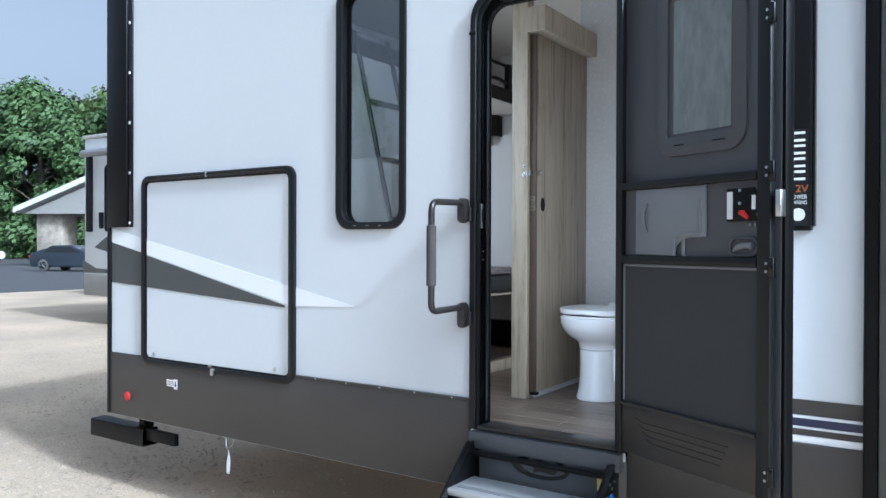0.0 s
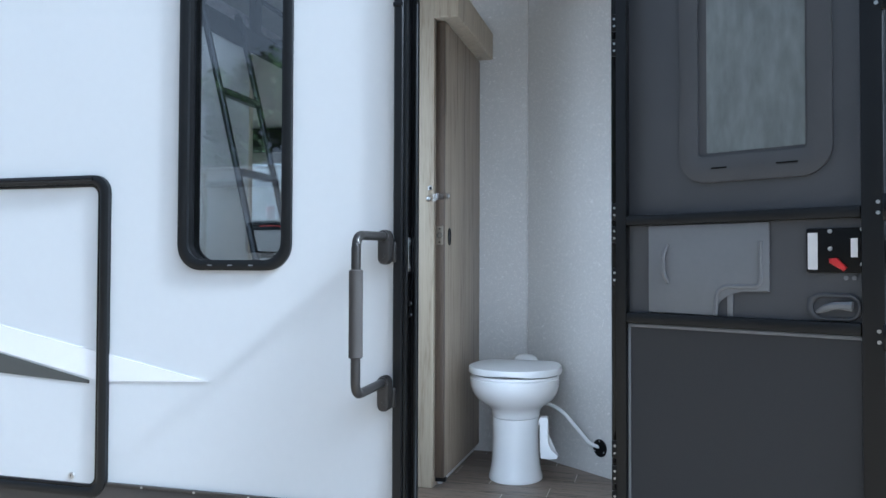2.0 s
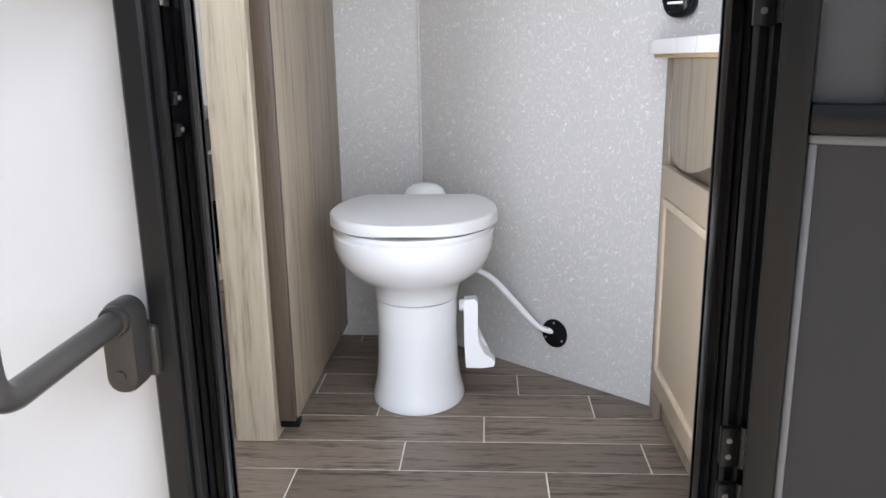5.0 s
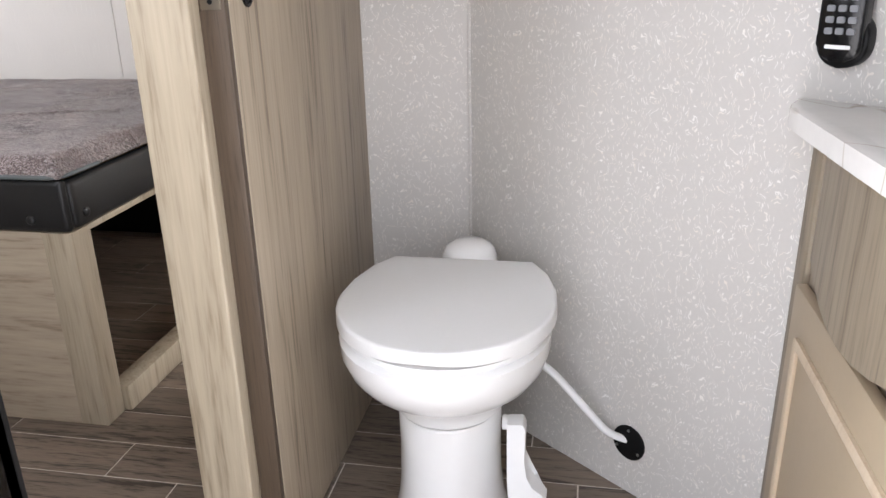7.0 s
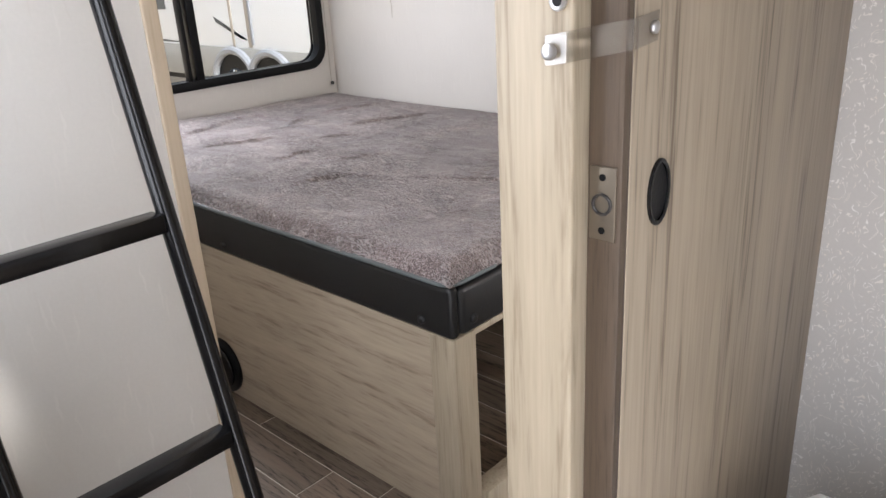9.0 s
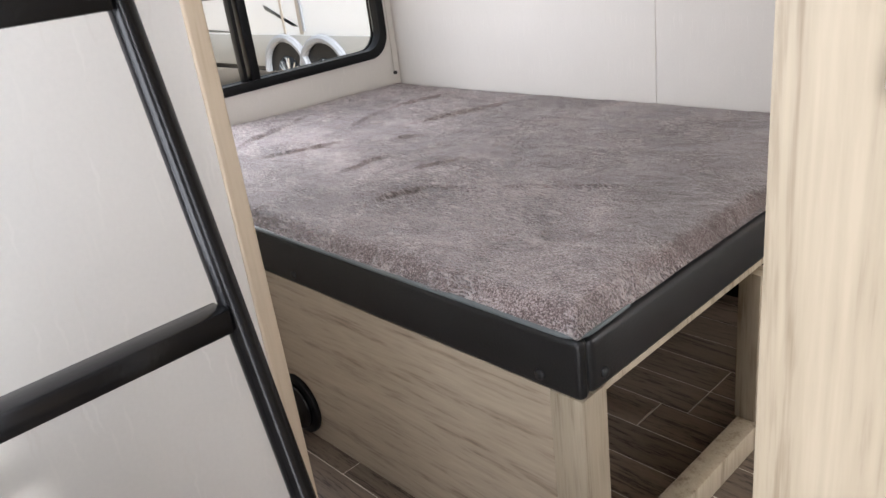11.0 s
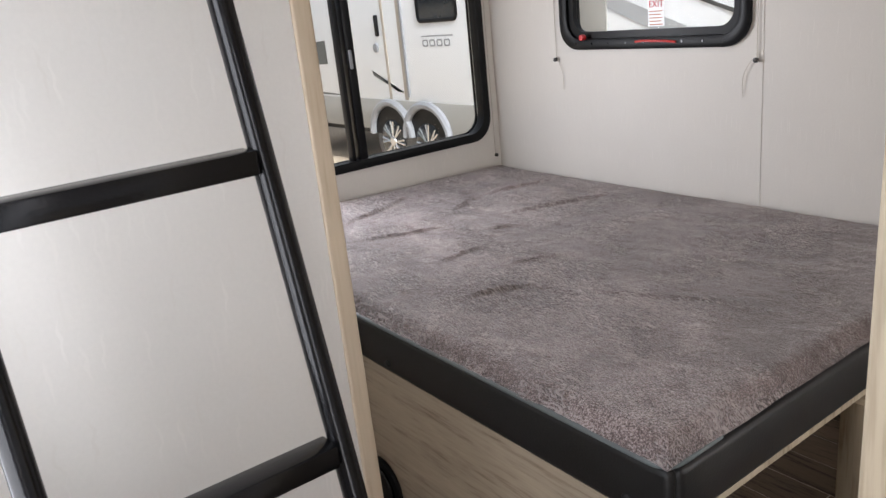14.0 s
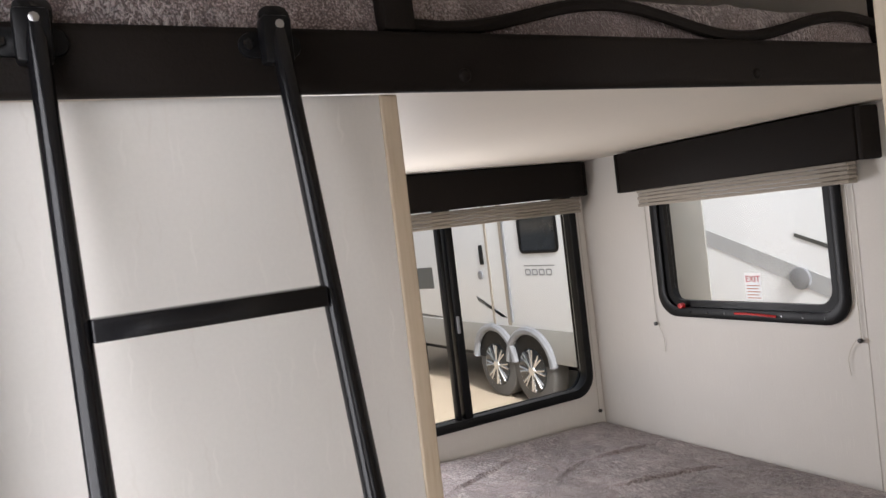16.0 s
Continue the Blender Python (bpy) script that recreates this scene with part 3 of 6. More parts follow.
part("ring", ring([(-1.746 + 0.011 * math.cos(k * 0.5236), 1.722 + 0.011 * math.sin(k * 0.5236)) for k in range(12)], [(-1.746 + 0.008 * math.cos(k * 0.5236), 1.722 + 0.0085 * math.sin(k * 0.5236)) for k in range(12)], 3.4597, 3.457), M_BRONZE, ep)
for z in (1.696, 1.748):
    part("screw", disc((-1.746, 3.4597, z), (0, -1, 0), 0.0035, 0.001, 10), M_BLACK, ep)
cup = part("finger_cup", ring([(3.53 + 0.021 * math.cos(k * 0.2618), 1.719 + 0.034 * math.sin(k * 0.2618)) for k in range(24)], [(3.53 + 0.017 * math.cos(k * 0.2618), 1.719 + 0.029 * math.sin(k * 0.2618)) for k in range(24)], -1.7275, -1.7235, on_x), M_BLACK_GLOSS, bd, "black oval finger cup")
part("bowl", prism([(3.53 + 0.018 * math.cos(k * 0.2618), 1.719 + 0.030 * math.sin(k * 0.2618)) for k in range(24)], -1.728, -1.7262, on_x), M_BLACK, cup)
part("floor_guide", box(-1.762, -1.722, 3.464, 3.49, FL + 0.02, FL + 0.035, 0.002), M_BLACK, bd, "black floor guide")
setting("baseboard", box(-1.764, -1.748, 3.504, 4.079, FL, FL + 0.033, 0.002), M_WHITEPL, (-1.75, 3.8, FL), "white strip under the sliding door")
setting("trim_header", box(-1.765, -1.665, 3.43, 4.079, 2.565, 2.69, 0.006), M_WOODV, (-1.72, 3.75, 2.565), "wooden track cover over the sliding door")


# door frame of the trailer, window frames
def window(name, dims, at, d_out, sgn, r, band, mat_frame, glass, label, inside_d):
    u0, u1, v0, v1 = dims
    w = thing(name, at((u0 + u1) / 2, v0, d_out), label, "window", "", "structure")
    o, i = rrect(u0, u1, v0, v1, r, 8), rrect(u0 + band, u1 - band, v0 + band, v1 - band, r - band * 0.7, 8)
    fr = part("window_frame", ring(o, i, d_out + 0.001 * sgn, d_out + 0.017 * sgn, at), mat_frame, w)
    o2, i2 = rrect(u0 - 0.004, u1 + 0.004, v0 - 0.004, v1 + 0.004, r, 8), rrect(u0 + band, u1 - band, v0 + band, v1 - band, r - band * 0.7, 8)
    part("inner_ring", ring(o2, i2, inside_d - 0.001 * sgn, inside_d - 0.014 * sgn, at), M_BLACK, w, "black inside clamp ring")
    mid = (d_out + inside_d) / 2
    part("gasket", ring(rrect(u0 + band * 0.5, u1 - band * 0.5, v0 + band * 0.5, v1 - band * 0.5, r - band * 0.4, 8), i, inside_d - 0.001 * sgn, d_out + 0.0005 * sgn, at), M_BLACK, w, "black reveal")
    return w, i, mid


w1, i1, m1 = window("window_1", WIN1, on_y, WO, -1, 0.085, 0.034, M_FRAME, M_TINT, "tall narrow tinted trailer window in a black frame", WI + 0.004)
p = part("pane", prism(i1, m1 - 0.002, m1 + 0.002, on_y), M_TINT, w1)
p.visible_shadow = False
for zz in (1.603, 2.726):
    for xx in (-2.35, -2.275, -2.2):
        part("weep_slot", box(xx - 0.008, xx + 0.008, WO - 0.0185, WO - 0.0165, zz - 0.002, zz + 0.002), M_GREYPL, w1)
w2, i2, m2 = window("window_2", WIN2, on_x, RO, -1, 0.1, 0.032, M_BLACK, M_GLASS, "sliding rear trailer window in a black frame", RI)
for u0, u1, dd in ((WIN2[0] + 0.03, 4.52, -0.006), (4.50, WIN2[1] - 0.03, 0.006)):
    p = part("pane", prism(rrect(u0, u1, WIN2[2] + 0.03, WIN2[3] - 0.03, 0.06 if dd > 0 else 0.02, 4), m2 + dd - 0.002, m2 + dd + 0.002, on_x), M_GLASS, w2)
    p.visible_shadow = False
part("mullion", box(m2 - 0.02, RI + 0.008, 4.495, 4.53, WIN2[2] + 0.02, WIN2[3] - 0.02, 0.004), M_BLACK, w2)
part("sash_bar", box(m2 - 0.012, RI + 0.003, 4.462, 4.478, WIN2[2] + 0.03, WIN2[3] - 0.03, 0.003), M_BLACK, w2)
part("latch", box(RI + 0.008, RI + 0.016, 4.50, 4.512, 1.86, 1.93, 0.002), M_GREYPL, w2)
w3, i3, m3 = window("window_3", WIN3, on_y, FO, 1, 0.09, 0.034, M_BLACK, M_GLASS, "egress window with an exit sticker and red release handles", FI)
p = part("pane", prism(i3, m3 - 0.002, m3 + 0.002, on_y), M_GLASS, w3)
p.visible_shadow = False
part("inner_frame", ring(rrect(-3.825, -3.09, 1.88, 2.39, 0.07, 8), rrect(-3.80, -3.115, 1.905, 2.365, 0.055, 8), FI, FI + 0.028, on_y), M_BLACK, w3)
part("release_bar", tube([(-3.49, FI - 0.018, 1.866), (-3.45, FI - 0.028, 1.869), (-3.36, FI - 0.028, 1.867), (-3.32, FI - 0.018, 1.862)], 0.004, 8), M_RED, w3, "red release bar")
part("release_knob", disc((-3.735, FI - 0.014, 1.887), (0, -1, 0), 0.011, 0.02, 12, 0.002), M_RED, w3, "red knob")
for k in range(9):
    part("screw", disc((-3.78 + k * 0.08, FI - 0.013, 1.863), (0, -1, 0), 0.004, 0.002, 8), M_BLACK_GLOSS, w3)
st = part("exit_sticker", box(-3.464, -3.396, m3 - 0.004, m3 - 0.0025, 1.912, 2.008), M_WHITEPL, w3, "white and red exit sticker")
letters("letters", "EXIT", 0.032, pose(-3.46, m3 - 0.0055, 1.976, 90, 0, 0), M_RED, st, width=0.06)
for k in range(5):
    part("print_line", box(-3.457, -3.403 - 0.006 * (k % 2), m3 - 0.0052, m3 - 0.0042, 1.917 + k * 0.011, 1.920 + k * 0.011), M_ORANGE, st)

# entry doorway frame
d1 = thing("door_1", (-1.36, WO, FL), "black aluminium frame of the open trailer entry door", "door frame", "", "structure")


def door_loop(u0, u1, v0, v1, r, n=8):
    """Outline with round top corners and square feet."""
    pts = [(u1, v0)] + [(u1 - r + r * math.cos(radians(90 * k / n)), v1 - r + r * math.sin(radians(90 * k / n))) for k in range(n + 1)]
    return pts + [(u0 + r - r * math.cos(radians(90 * k / n)), v1 - r + r * math.sin(radians(90 * k / n))) for k in range(n, -1, -1)] + [(u0, v0)]


def arch(o, i, d0, d1):
    """A frame along three sides between two door loops, open at the foot."""
    b = bmesh.new()
    mid = [((0.12 * p[0] + 0.88 * q[0]), (0.12 * p[1] + 0.88 * q[1])) for p, q in zip(i, o)]
    mid2 = [((0.88 * p[0] + 0.12 * q[0]), (0.88 * p[1] + 0.12 * q[1])) for p, q in zip(i, o)]
    rows = [[b.verts.new(on_y(u, v, d)) for u, v in pts] for pts, d in ((o, d0), (o, d1 + (d0 - d1) * 0.2), (mid, d1), (mid2, d1), (i, d1 + (d0 - d1) * 0.2), (i, d0))]
    for k in range(6):
        p, q = rows[k], rows[(k + 1) % 6]
        for j in range(len(o) - 1):
            b.faces.new((p[j], p[j + 1], q[j + 1], q[j]))
    b.faces.new([r[0] for r in rows])
    b.faces.new([r[-1] for r in rows][::-1])
    return b


FT = FL - 0.03
loop_o = door_loop(DOOR[0] - 0.056, DOOR[1] + 0.040, FT, DOOR[3] + 0.068, 0.135)
loop_m = door_loop(DOOR[0] - 0.026, DOOR[1] + 0.026, FT, DOOR[3] + 0.036, 0.11)
loop_r = door_loop(DOOR[0] - 0.016, DOOR[1] + 0.016, FT, DOOR[3] + 0.024, 0.10)
loop_i = door_loop(DOOR[0], DOOR[1], FT, DOOR[3], 0.085)
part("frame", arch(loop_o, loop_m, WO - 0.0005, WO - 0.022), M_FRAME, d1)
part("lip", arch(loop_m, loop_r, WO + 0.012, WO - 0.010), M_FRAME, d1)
part("jamb", arch(loop_r, loop_i, WI + 0.012, WO + 0.034), M_BLACK_GLOSS, d1)
part("rebate", arch(door_loop(DOOR[0] - 0.019, DOOR[1] + 0.019, FT, DOOR[3] + 0.022, 0.1), loop_r, WO + 0.045, WO - 0.004), M_BLACK_GLOSS, d1)
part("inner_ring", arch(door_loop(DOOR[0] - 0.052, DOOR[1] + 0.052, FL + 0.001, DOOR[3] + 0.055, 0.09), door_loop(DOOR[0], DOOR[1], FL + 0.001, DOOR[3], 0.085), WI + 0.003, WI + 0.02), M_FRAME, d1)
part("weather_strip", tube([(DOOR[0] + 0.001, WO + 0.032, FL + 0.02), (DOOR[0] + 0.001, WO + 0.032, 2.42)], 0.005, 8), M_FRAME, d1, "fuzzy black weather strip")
sk = part("strike_plate", box(DOOR[0] - 0.0155, DOOR[0] - 0.013, WO + 0.004, WO + 0.026, 1.585, 1.69, 0.001), M_STEEL, d1, "zinc strike plate")
part("slot", box(DOOR[0] - 0.013, DOOR[0] - 0.0125, WO + 0.010, WO + 0.020, 1.61, 1.665), M_BLACK, sk)
for z in (1.597, 1.678):
    part("screw", disc((DOOR[0] - 0.0128, WO + 0.015, z), (1, 0, 0), 0.004, 0.003, 8), M_STEEL, sk)
for z in (1.452, 1.487):
    kb = part("keeper", box(DOOR[0] - 0.0155, DOOR[0] - 0.008, WO + 0.006, WO + 0.024, z - 0.008, z + 0.008, 0.002), M_BLACK_GLOSS, d1)
    part("screw", disc((DOOR[0] - 0.008, WO + 0.015, z), (1, 0, 0), 0.003, 0.002, 8), M_STEEL, kb)
part("threshold", box(DOOR[0] - 0.01, DOOR[1] + 0.01, WO - 0.03, WI + 0.03, FL - 0.012, FL + 0.006, 0.003), M_KICK, d1, "dark metal threshold")
for xx in (DOOR[0] - 0.03, DOOR[1] + 0.03):
    part("sealant", box(xx - 0.012, xx + 0.012, WO - 0.026, WO - 0.0225, FL - 0.045, FL - 0.012, 0.004), M_WHITEPL, d1, "dab of white sealant")
part("corner_joint", box(-1.715, -1.684, WO - 0.0245, WO - 0.0215, 2.40, 2.414, 0.001), M_BLACK_GLOSS, d1)
for z in (0.93, 1.0, 1.07, 1.553, 1.67, 1.735, 2.2, 2.27):
    hk = part("hinge_knuckle", disc((DOOR[1] + 0.030, WO - 0.034, z), (0, 0, 1), 0.008, 0.05, 10), M_BLACK_GLOSS, d1)
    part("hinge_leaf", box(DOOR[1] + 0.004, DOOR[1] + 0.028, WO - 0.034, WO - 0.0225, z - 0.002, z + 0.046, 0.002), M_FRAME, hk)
    for e in (0.012, 0.032):
        part("screw", disc((DOOR[1] + 0.012, WO - 0.034, z + e), (0, -1, 0), 0.0035, 0.002, 8), M_STEEL, hk)

# ---- outside skin details ----
sk = thing("skirt_panel", (-1, WO, 0.47), "dark brown metal skirt along the trailer's side", "skirt", "", "structure")
part("panel", box(RO, DOOR[0] - 0.059, WO - 0.012, WO - 0.001, 0.475, 0.852, 0.003), M_SKIRT, sk)
part("panel", box(DOOR[0] - 0.0585, DOOR[1] + 0.0425, WO - 0.012, WO - 0.001, 0.475, 0.716, 0.003), M_SKIRT, sk)
part("panel", box(DOOR[1] + 0.043, NX, WO - 0.012, WO - 0.001, 0.475, 0.862, 0.003), M_SKIRT, sk)
part("edge_strip", box(HATCH[1] + 0.002, DOOR[0] - 0.059, WO - 0.016, WO - 0.001, 0.8525, 0.862, 0.002), M_SKIRT, sk)
for k in range(5):
    part("screw", disc((-2.6 + k * 0.2, WO - 0.016, 0.857), (0, -1, 0), 0.004, 0.002, 8), M_STEEL, sk)
dec = thing("stripe_decal", (-0.3, WO, 0.87), "brown, navy and white accent stripes on the side wall", "decal")
for z0, z1, mm in ((0.955, 1.006, M_SKIRT), (0.945, 0.953, M_WHITE_DECAL), (0.918, 0.943, M_NAVY), (0.910, 0.916, M_WHITE_DECAL), (0.888, 0.908, M_SKIRT), (0.864, 0.886, M_WHITE_DECAL)):
    part("stripe", box(-0.98, -0.245, WO - 0.004, WO - 0.001, z0, z1), mm, dec)


def line(x, a, b):
    return a[1] + (b[1] - a[1]) * (x - a[0]) / (b[0] - a[0])


swoosh = thing("swoosh_decal", (-3.4, WO, 1.2), "white and charcoal pointed swoosh graphic", "decal")
WT = ((RO, 1.612), (-2.355, 1.219))
WB = ((RO, 1.53), (-2.762, 1.202))
GT = ((RO, 1.53), (-2.82, 1.205))
GB = ((RO, 1.282), (-2.82, 1.195))
h0, h1 = HATCH[0] + 0.02, HATCH[1] - 0.02
for x0, x1, dd in ((RO, HATCH[0], 0.0), (h0, h1, 0.0065)):
    part("white_band", prism([(x0, line(x0, *WB)), (x1, line(x1, *WB)), (x1, line(x1, *WT)), (x0, line(x0, *WT))], WO - 0.001 - dd, WO - 0.0035 - dd, on_y), M_WHITE_DECAL, swoosh)
    x1b = min(x1, -2.82)
    part("charcoal_band", prism([(x0, line(x0, *GB)), (x1b, line(x1b, *GB) - 0.0005), (x1b, line(x1b, *GT) + 0.0005), (x0, line(x0, *GT) - 0.004)], WO - 0.001 - dd, WO - 0.0035 - dd, on_y), M_GREY_DECAL, swoosh)
part("white_band", prism([(HATCH[1], 1.203), (-2.68, 1.2075), (-2.355, 1.219), (HATCH[1], line(HATCH[1], *WT))], WO - 0.001, WO - 0.0035, on_y), M_WHITE_DECAL, swoosh)

hatch = thing("baggage_door", (-3.4, WO, 0.8), "white baggage door with a black rounded rubber frame", "hatch")
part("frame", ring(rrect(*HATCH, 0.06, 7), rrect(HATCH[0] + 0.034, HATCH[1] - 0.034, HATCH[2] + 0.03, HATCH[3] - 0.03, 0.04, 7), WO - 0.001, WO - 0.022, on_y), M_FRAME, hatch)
part("leaf", prism(rrect(HATCH[0] + 0.03, HATCH[1] - 0.03, HATCH[2] + 0.027, HATCH[3] - 0.027, 0.04, 7), WO - 0.001, WO - 0.007, on_y), M_SKIN, hatch)
part("rubber_lip", ring(rrect(HATCH[0] + 0.030, HATCH[1] - 0.030, HATCH[2] + 0.026, HATCH[3] - 0.026, 0.04, 7), rrect(HATCH[0] + 0.046, HATCH[1] - 0.046, HATCH[2] + 0.040, HATCH[3] - 0.040, 0.03, 7), WO - 0.005, WO - 0.014, on_y), M_BLACK_GLOSS, hatch)
part("hinge_rail", tube([(HATCH[0] + 0.08, WO - 0.024, HATCH[3] - 0.014), (HATCH[1] - 0.06, WO - 0.024, HATCH[3] - 0.014)], 0.007, 8), M_BLACK_GLOSS, hatch)
part("hinge_gap", box(-3.407, -3.403, WO - 0.034, WO - 0.018, HATCH[3] - 0.03, HATCH[3] + 0.002), M_GREYPL, hatch)
for xx in (-3.885, -2.885):
    lk = part("lock", disc((xx, WO - 0.007, 0.875), (0, -1, 0), 0.012, 0.008, 14, 0.002), M_STEEL, hatch, "chrome key lock")
    part("keyhole", box(xx - 0.001, xx + 0.001, WO - 0.0158, WO - 0.0148, 0.87, 0.88), M_BLACK, lk)
lat = part("latch", box(-3.362, -3.338, WO - 0.034, WO - 0.018, 0.80, 0.84, 0.004), M_STEEL, hatch, "steel turn latch")
part("lever", disc((-3.35, WO - 0.034, 0.852), (0, -1, 0.3), 0.009, 0.016, 10, 0.002), M_STEEL, lat)

trk = thing("corner_trim", (-4.25, WO, 0.5), "black metal corner trim with white screws", "trim")
part("cover", box(RO - 0.012, -4.14, WO - 0.022, WO - 0.001, 1.615, TOP, 0.005), M_BLACK, trk)
part("flange", box(-4.14, -4.096, WO - 0.012, WO - 0.001, 1.615, TOP, 0.003), M_BLACK_GLOSS, trk)
part("edge", box(RO - 0.014, RO + 0.016, WO - 0.016, WO - 0.001, 0.476, 1.613, 0.003), M_BLACK, trk)
for k in range(5):
    part("screw", disc((-4.118, WO - 0.012, 1.64 + k * 0.3), (0, -1, 0), 0.009, 0.004, 10, 0.002), M_WHITEPL, trk)
ml = thing("marker_lamp", (-4.13, WO, 0.6), "round red side marker lamp", "lamp")
part("lens", disc((-4.13, WO - 0.012, 0.6), (0, -1, 0), 0.026, 0.014, 18, 0.005), M_RED, ml)
part("rim", disc((-4.13, WO - 0.0115, 0.6), (0, -1, 0), 0.031, 0.005, 18, 0.002), M_SKIRT, ml)
stk = thing("warning_sticker", (-3.7, WO, 0.72), "small white warning sticker with black print", "sticker")
part("sheet", box(-3.76, -3.665, WO - 0.0145, WO - 0.0125, 0.70, 0.738), M_WHITEPL, stk)
part("tab", box(-3.695, -3.662, WO - 0.0155, WO - 0.0145, 0.688, 0.744), M_WHITEPL, stk)
part("arrow", prism([(-3.679, 0.70), (-3.668, 0.714), (-3.675, 0.714), (-3.675, 0.733), (-3.683, 0.733), (-3.683, 0.714), (-3.690, 0.714)], WO - 0.0162, WO - 0.0154, on_y), M_BLACK, stk)
for k in range(3):
    part("print_line", box(-3.755, -3.70, WO - 0.0152, WO - 0.0144, 0.708 + k * 0.009, 0.712 + k * 0.009), M_ORANGE if k == 2 else M_GREYPL, stk)
rc = thing("receiver_tube", (-4.5, 3.0, 0.42), "black square steel bumper tube under the rear corner", "bumper")
part("tube", ring(rrect(2.87, 2.98, 0.288, 0.398, 0.008, 3), rrect(2.88, 2.97, 0.298, 0.388, 0.005, 3), -4.60, -4.06, on_x), M_BLACK, rc)
part("side_plate", box(-4.055, -3.78, 2.89, 2.92, 0.33, 0.40, 0.004), M_BLACK, rc)
part("hanger", box(-4.15, -4.1, 2.91, 2.98, 0.396, 0.48, 0.002), M_BLACK, rc)
tg = thing("wire_tag", (-3.27, 2.86, 0.3), "paper tag hanging on a wire under the skirt", "tag")
part("wire", tube(arc_path([(-3.3, 2.86, 0.475), (-3.28, 2.85, 0.40), (-3.24, 2.86, 0.43), (-3.25, 2.87, 0.475)], 0.03), 0.003, 6), M_STEEL, tg)
part("paper", prism([(-3.285, 0.27), (-3.262, 0.27), (-3.255, 0.34), (-3.27, 0.40), (-3.285, 0.33)], 2.853, 2.855, on_y), M_WHITEPL, tg)

# grab handle
gh = thing("grab_handle", (-1.74, WO, 1.2), "bronze-grey folding grab handle with a foam sleeve", "handle")
GX, GY = -1.729, 2.556
part("tube", tube(arc_path([(GX, 2.79, 1.692), (GX, GY, 1.686), (GX, GY, 1.60), (GX, GY, 1.33), (GX, GY, 1.248), (GX, 2.79, 1.252)], 0.085, 9), 0.0135, 14), M_BRONZE, gh)
part("sleeve", tube([(GX, GY, 1.350), (GX, GY, 1.353), (GX, GY, 1.589), (GX, GY, 1.592)], [0.0165, 0.0195, 0.0195, 0.0165], 18), M_SLEEVE, gh, "grey foam grip")
for zc, zl in ((1.692, 1.626), (1.252, 1.184)):
    prof = [(GX + 0.02 * math.cos(radians(a0)), zc + 0.02 * math.sin(radians(a0))) for a0 in range(0, 181, 20)] + [(GX + 0.02 * math.cos(radians(a0)), zl + 0.02 * math.sin(radians(a0))) for a0 in range(180, 361, 20)]
    br = part("bracket", prism(prof[::-1], WO - 0.03, WO - 0.066, on_y, 0.010), M_BRONZE, gh)
    part("mount", box(GX - 0.012, GX + 0.028, WO - 0.031, WO - 0.001, zl - 0.012, zl + 0.05, 0.006, 3), M_BRONZE, br)
    part("collar", disc((GX, WO - 0.060, zc), (0, -1, 0), 0.0175, 0.012, 18, 0.003), M_BRONZE, br)
    part("pivot", disc((GX, WO - 0.066, zl + 0.004), (0, -1, 0), 0.006, 0.002, 10), M_BRONZE, br)

# ---- open entry door with its screen door ----
HX, HYD = -1.036, 2.785
U = Vector((0.897, -0.443, 0)).normalized()
N = Vector((-0.443, -0.897, 0)).normalized()


def leaf(u, v, d):
    q = Vector((HX, HYD, 0)) + U * u + N * d
    return Vector((q.x, q.y, v))


def lbox(u0, u1, v0, v1, d0, d1, bevel=0.0):
    b = box(u0, u1, d0, d1, v0, v1, bevel)
    m = Matrix(((U.x, N.x, 0, HX), (U.y, N.y, 0, HYD), (0, 0, 1, 0), (0, 0, 0, 1)))
    b.transform(m)
    return b


DW, DB, DT = 0.665, 0.757, 2.50
ed = thing("entry_door", tuple(leaf(DW / 2, DB, 0)), "open black trailer entry door with its screen door folded against it", "door")
part("leaf", lbox(0.0, DW, DB, DT, -0.05, -0.018, 0.004), M_DOORBLACK, ed)
part("outer_skin", lbox(0.004, DW - 0.004, DB + 0.004, DT - 0.004, -0.056, -0.051, 0.002), M_SKIN, ed, "white fibreglass outer face")
part("edge_strip", lbox(DW - 0.0005, DW + 0.012, DB - 0.004, DT + 0.004, -0.06, -0.02, 0.003), M_BLACK, ed)
wf = part("window_surround", ring([(u, v) for u, v in rrect(0.172, 0.545, 1.82, 2.43, 0.07, 7)], [(u, v) for u, v in rrect(0.222, 0.492, 1.886, 2.362, 0.012, 7)], -0.018, -0.004, leaf), M_DOORBLACK, ed, "raised black window surround")
part("frosted_pane", prism(rrect(0.220, 0.494, 1.884, 2.364, 0.012, 7), -0.018, -0.0165, leaf), M_DOORBLACK, wf, "black glass border")
part("frosted_pane", prism(rrect(0.243, 0.484, 1.896, 2.352, 0.004, 4), -0.0164, -0.0155, leaf), M_FROST, wf, "patterned grey privacy glass")
part("clip", lbox(0.26, 0.30, 1.853, 1.857, -0.005, -0.002), M_BLACK, wf)
part("clip", lbox(0.42, 0.47, 1.853, 1.857, -0.005, -0.002), M_BLACK, wf)
letters("letters", "THIN SHADE READY", 0.024, Matrix(((U.x, 0, N.x, leaf(0.283, 0, -0.0035).x), (U.y, 0, N.y, leaf(0.283, 0, -0.0035).y), (0, 1, 0, 2.374), (0, 0, 0, 1))), M_YELLOW, wf, width=0.16)
part("label", lbox(0.465, 0.49, 2.372, 2.392, -0.0042, -0.0032), M_WHITEPL, wf)
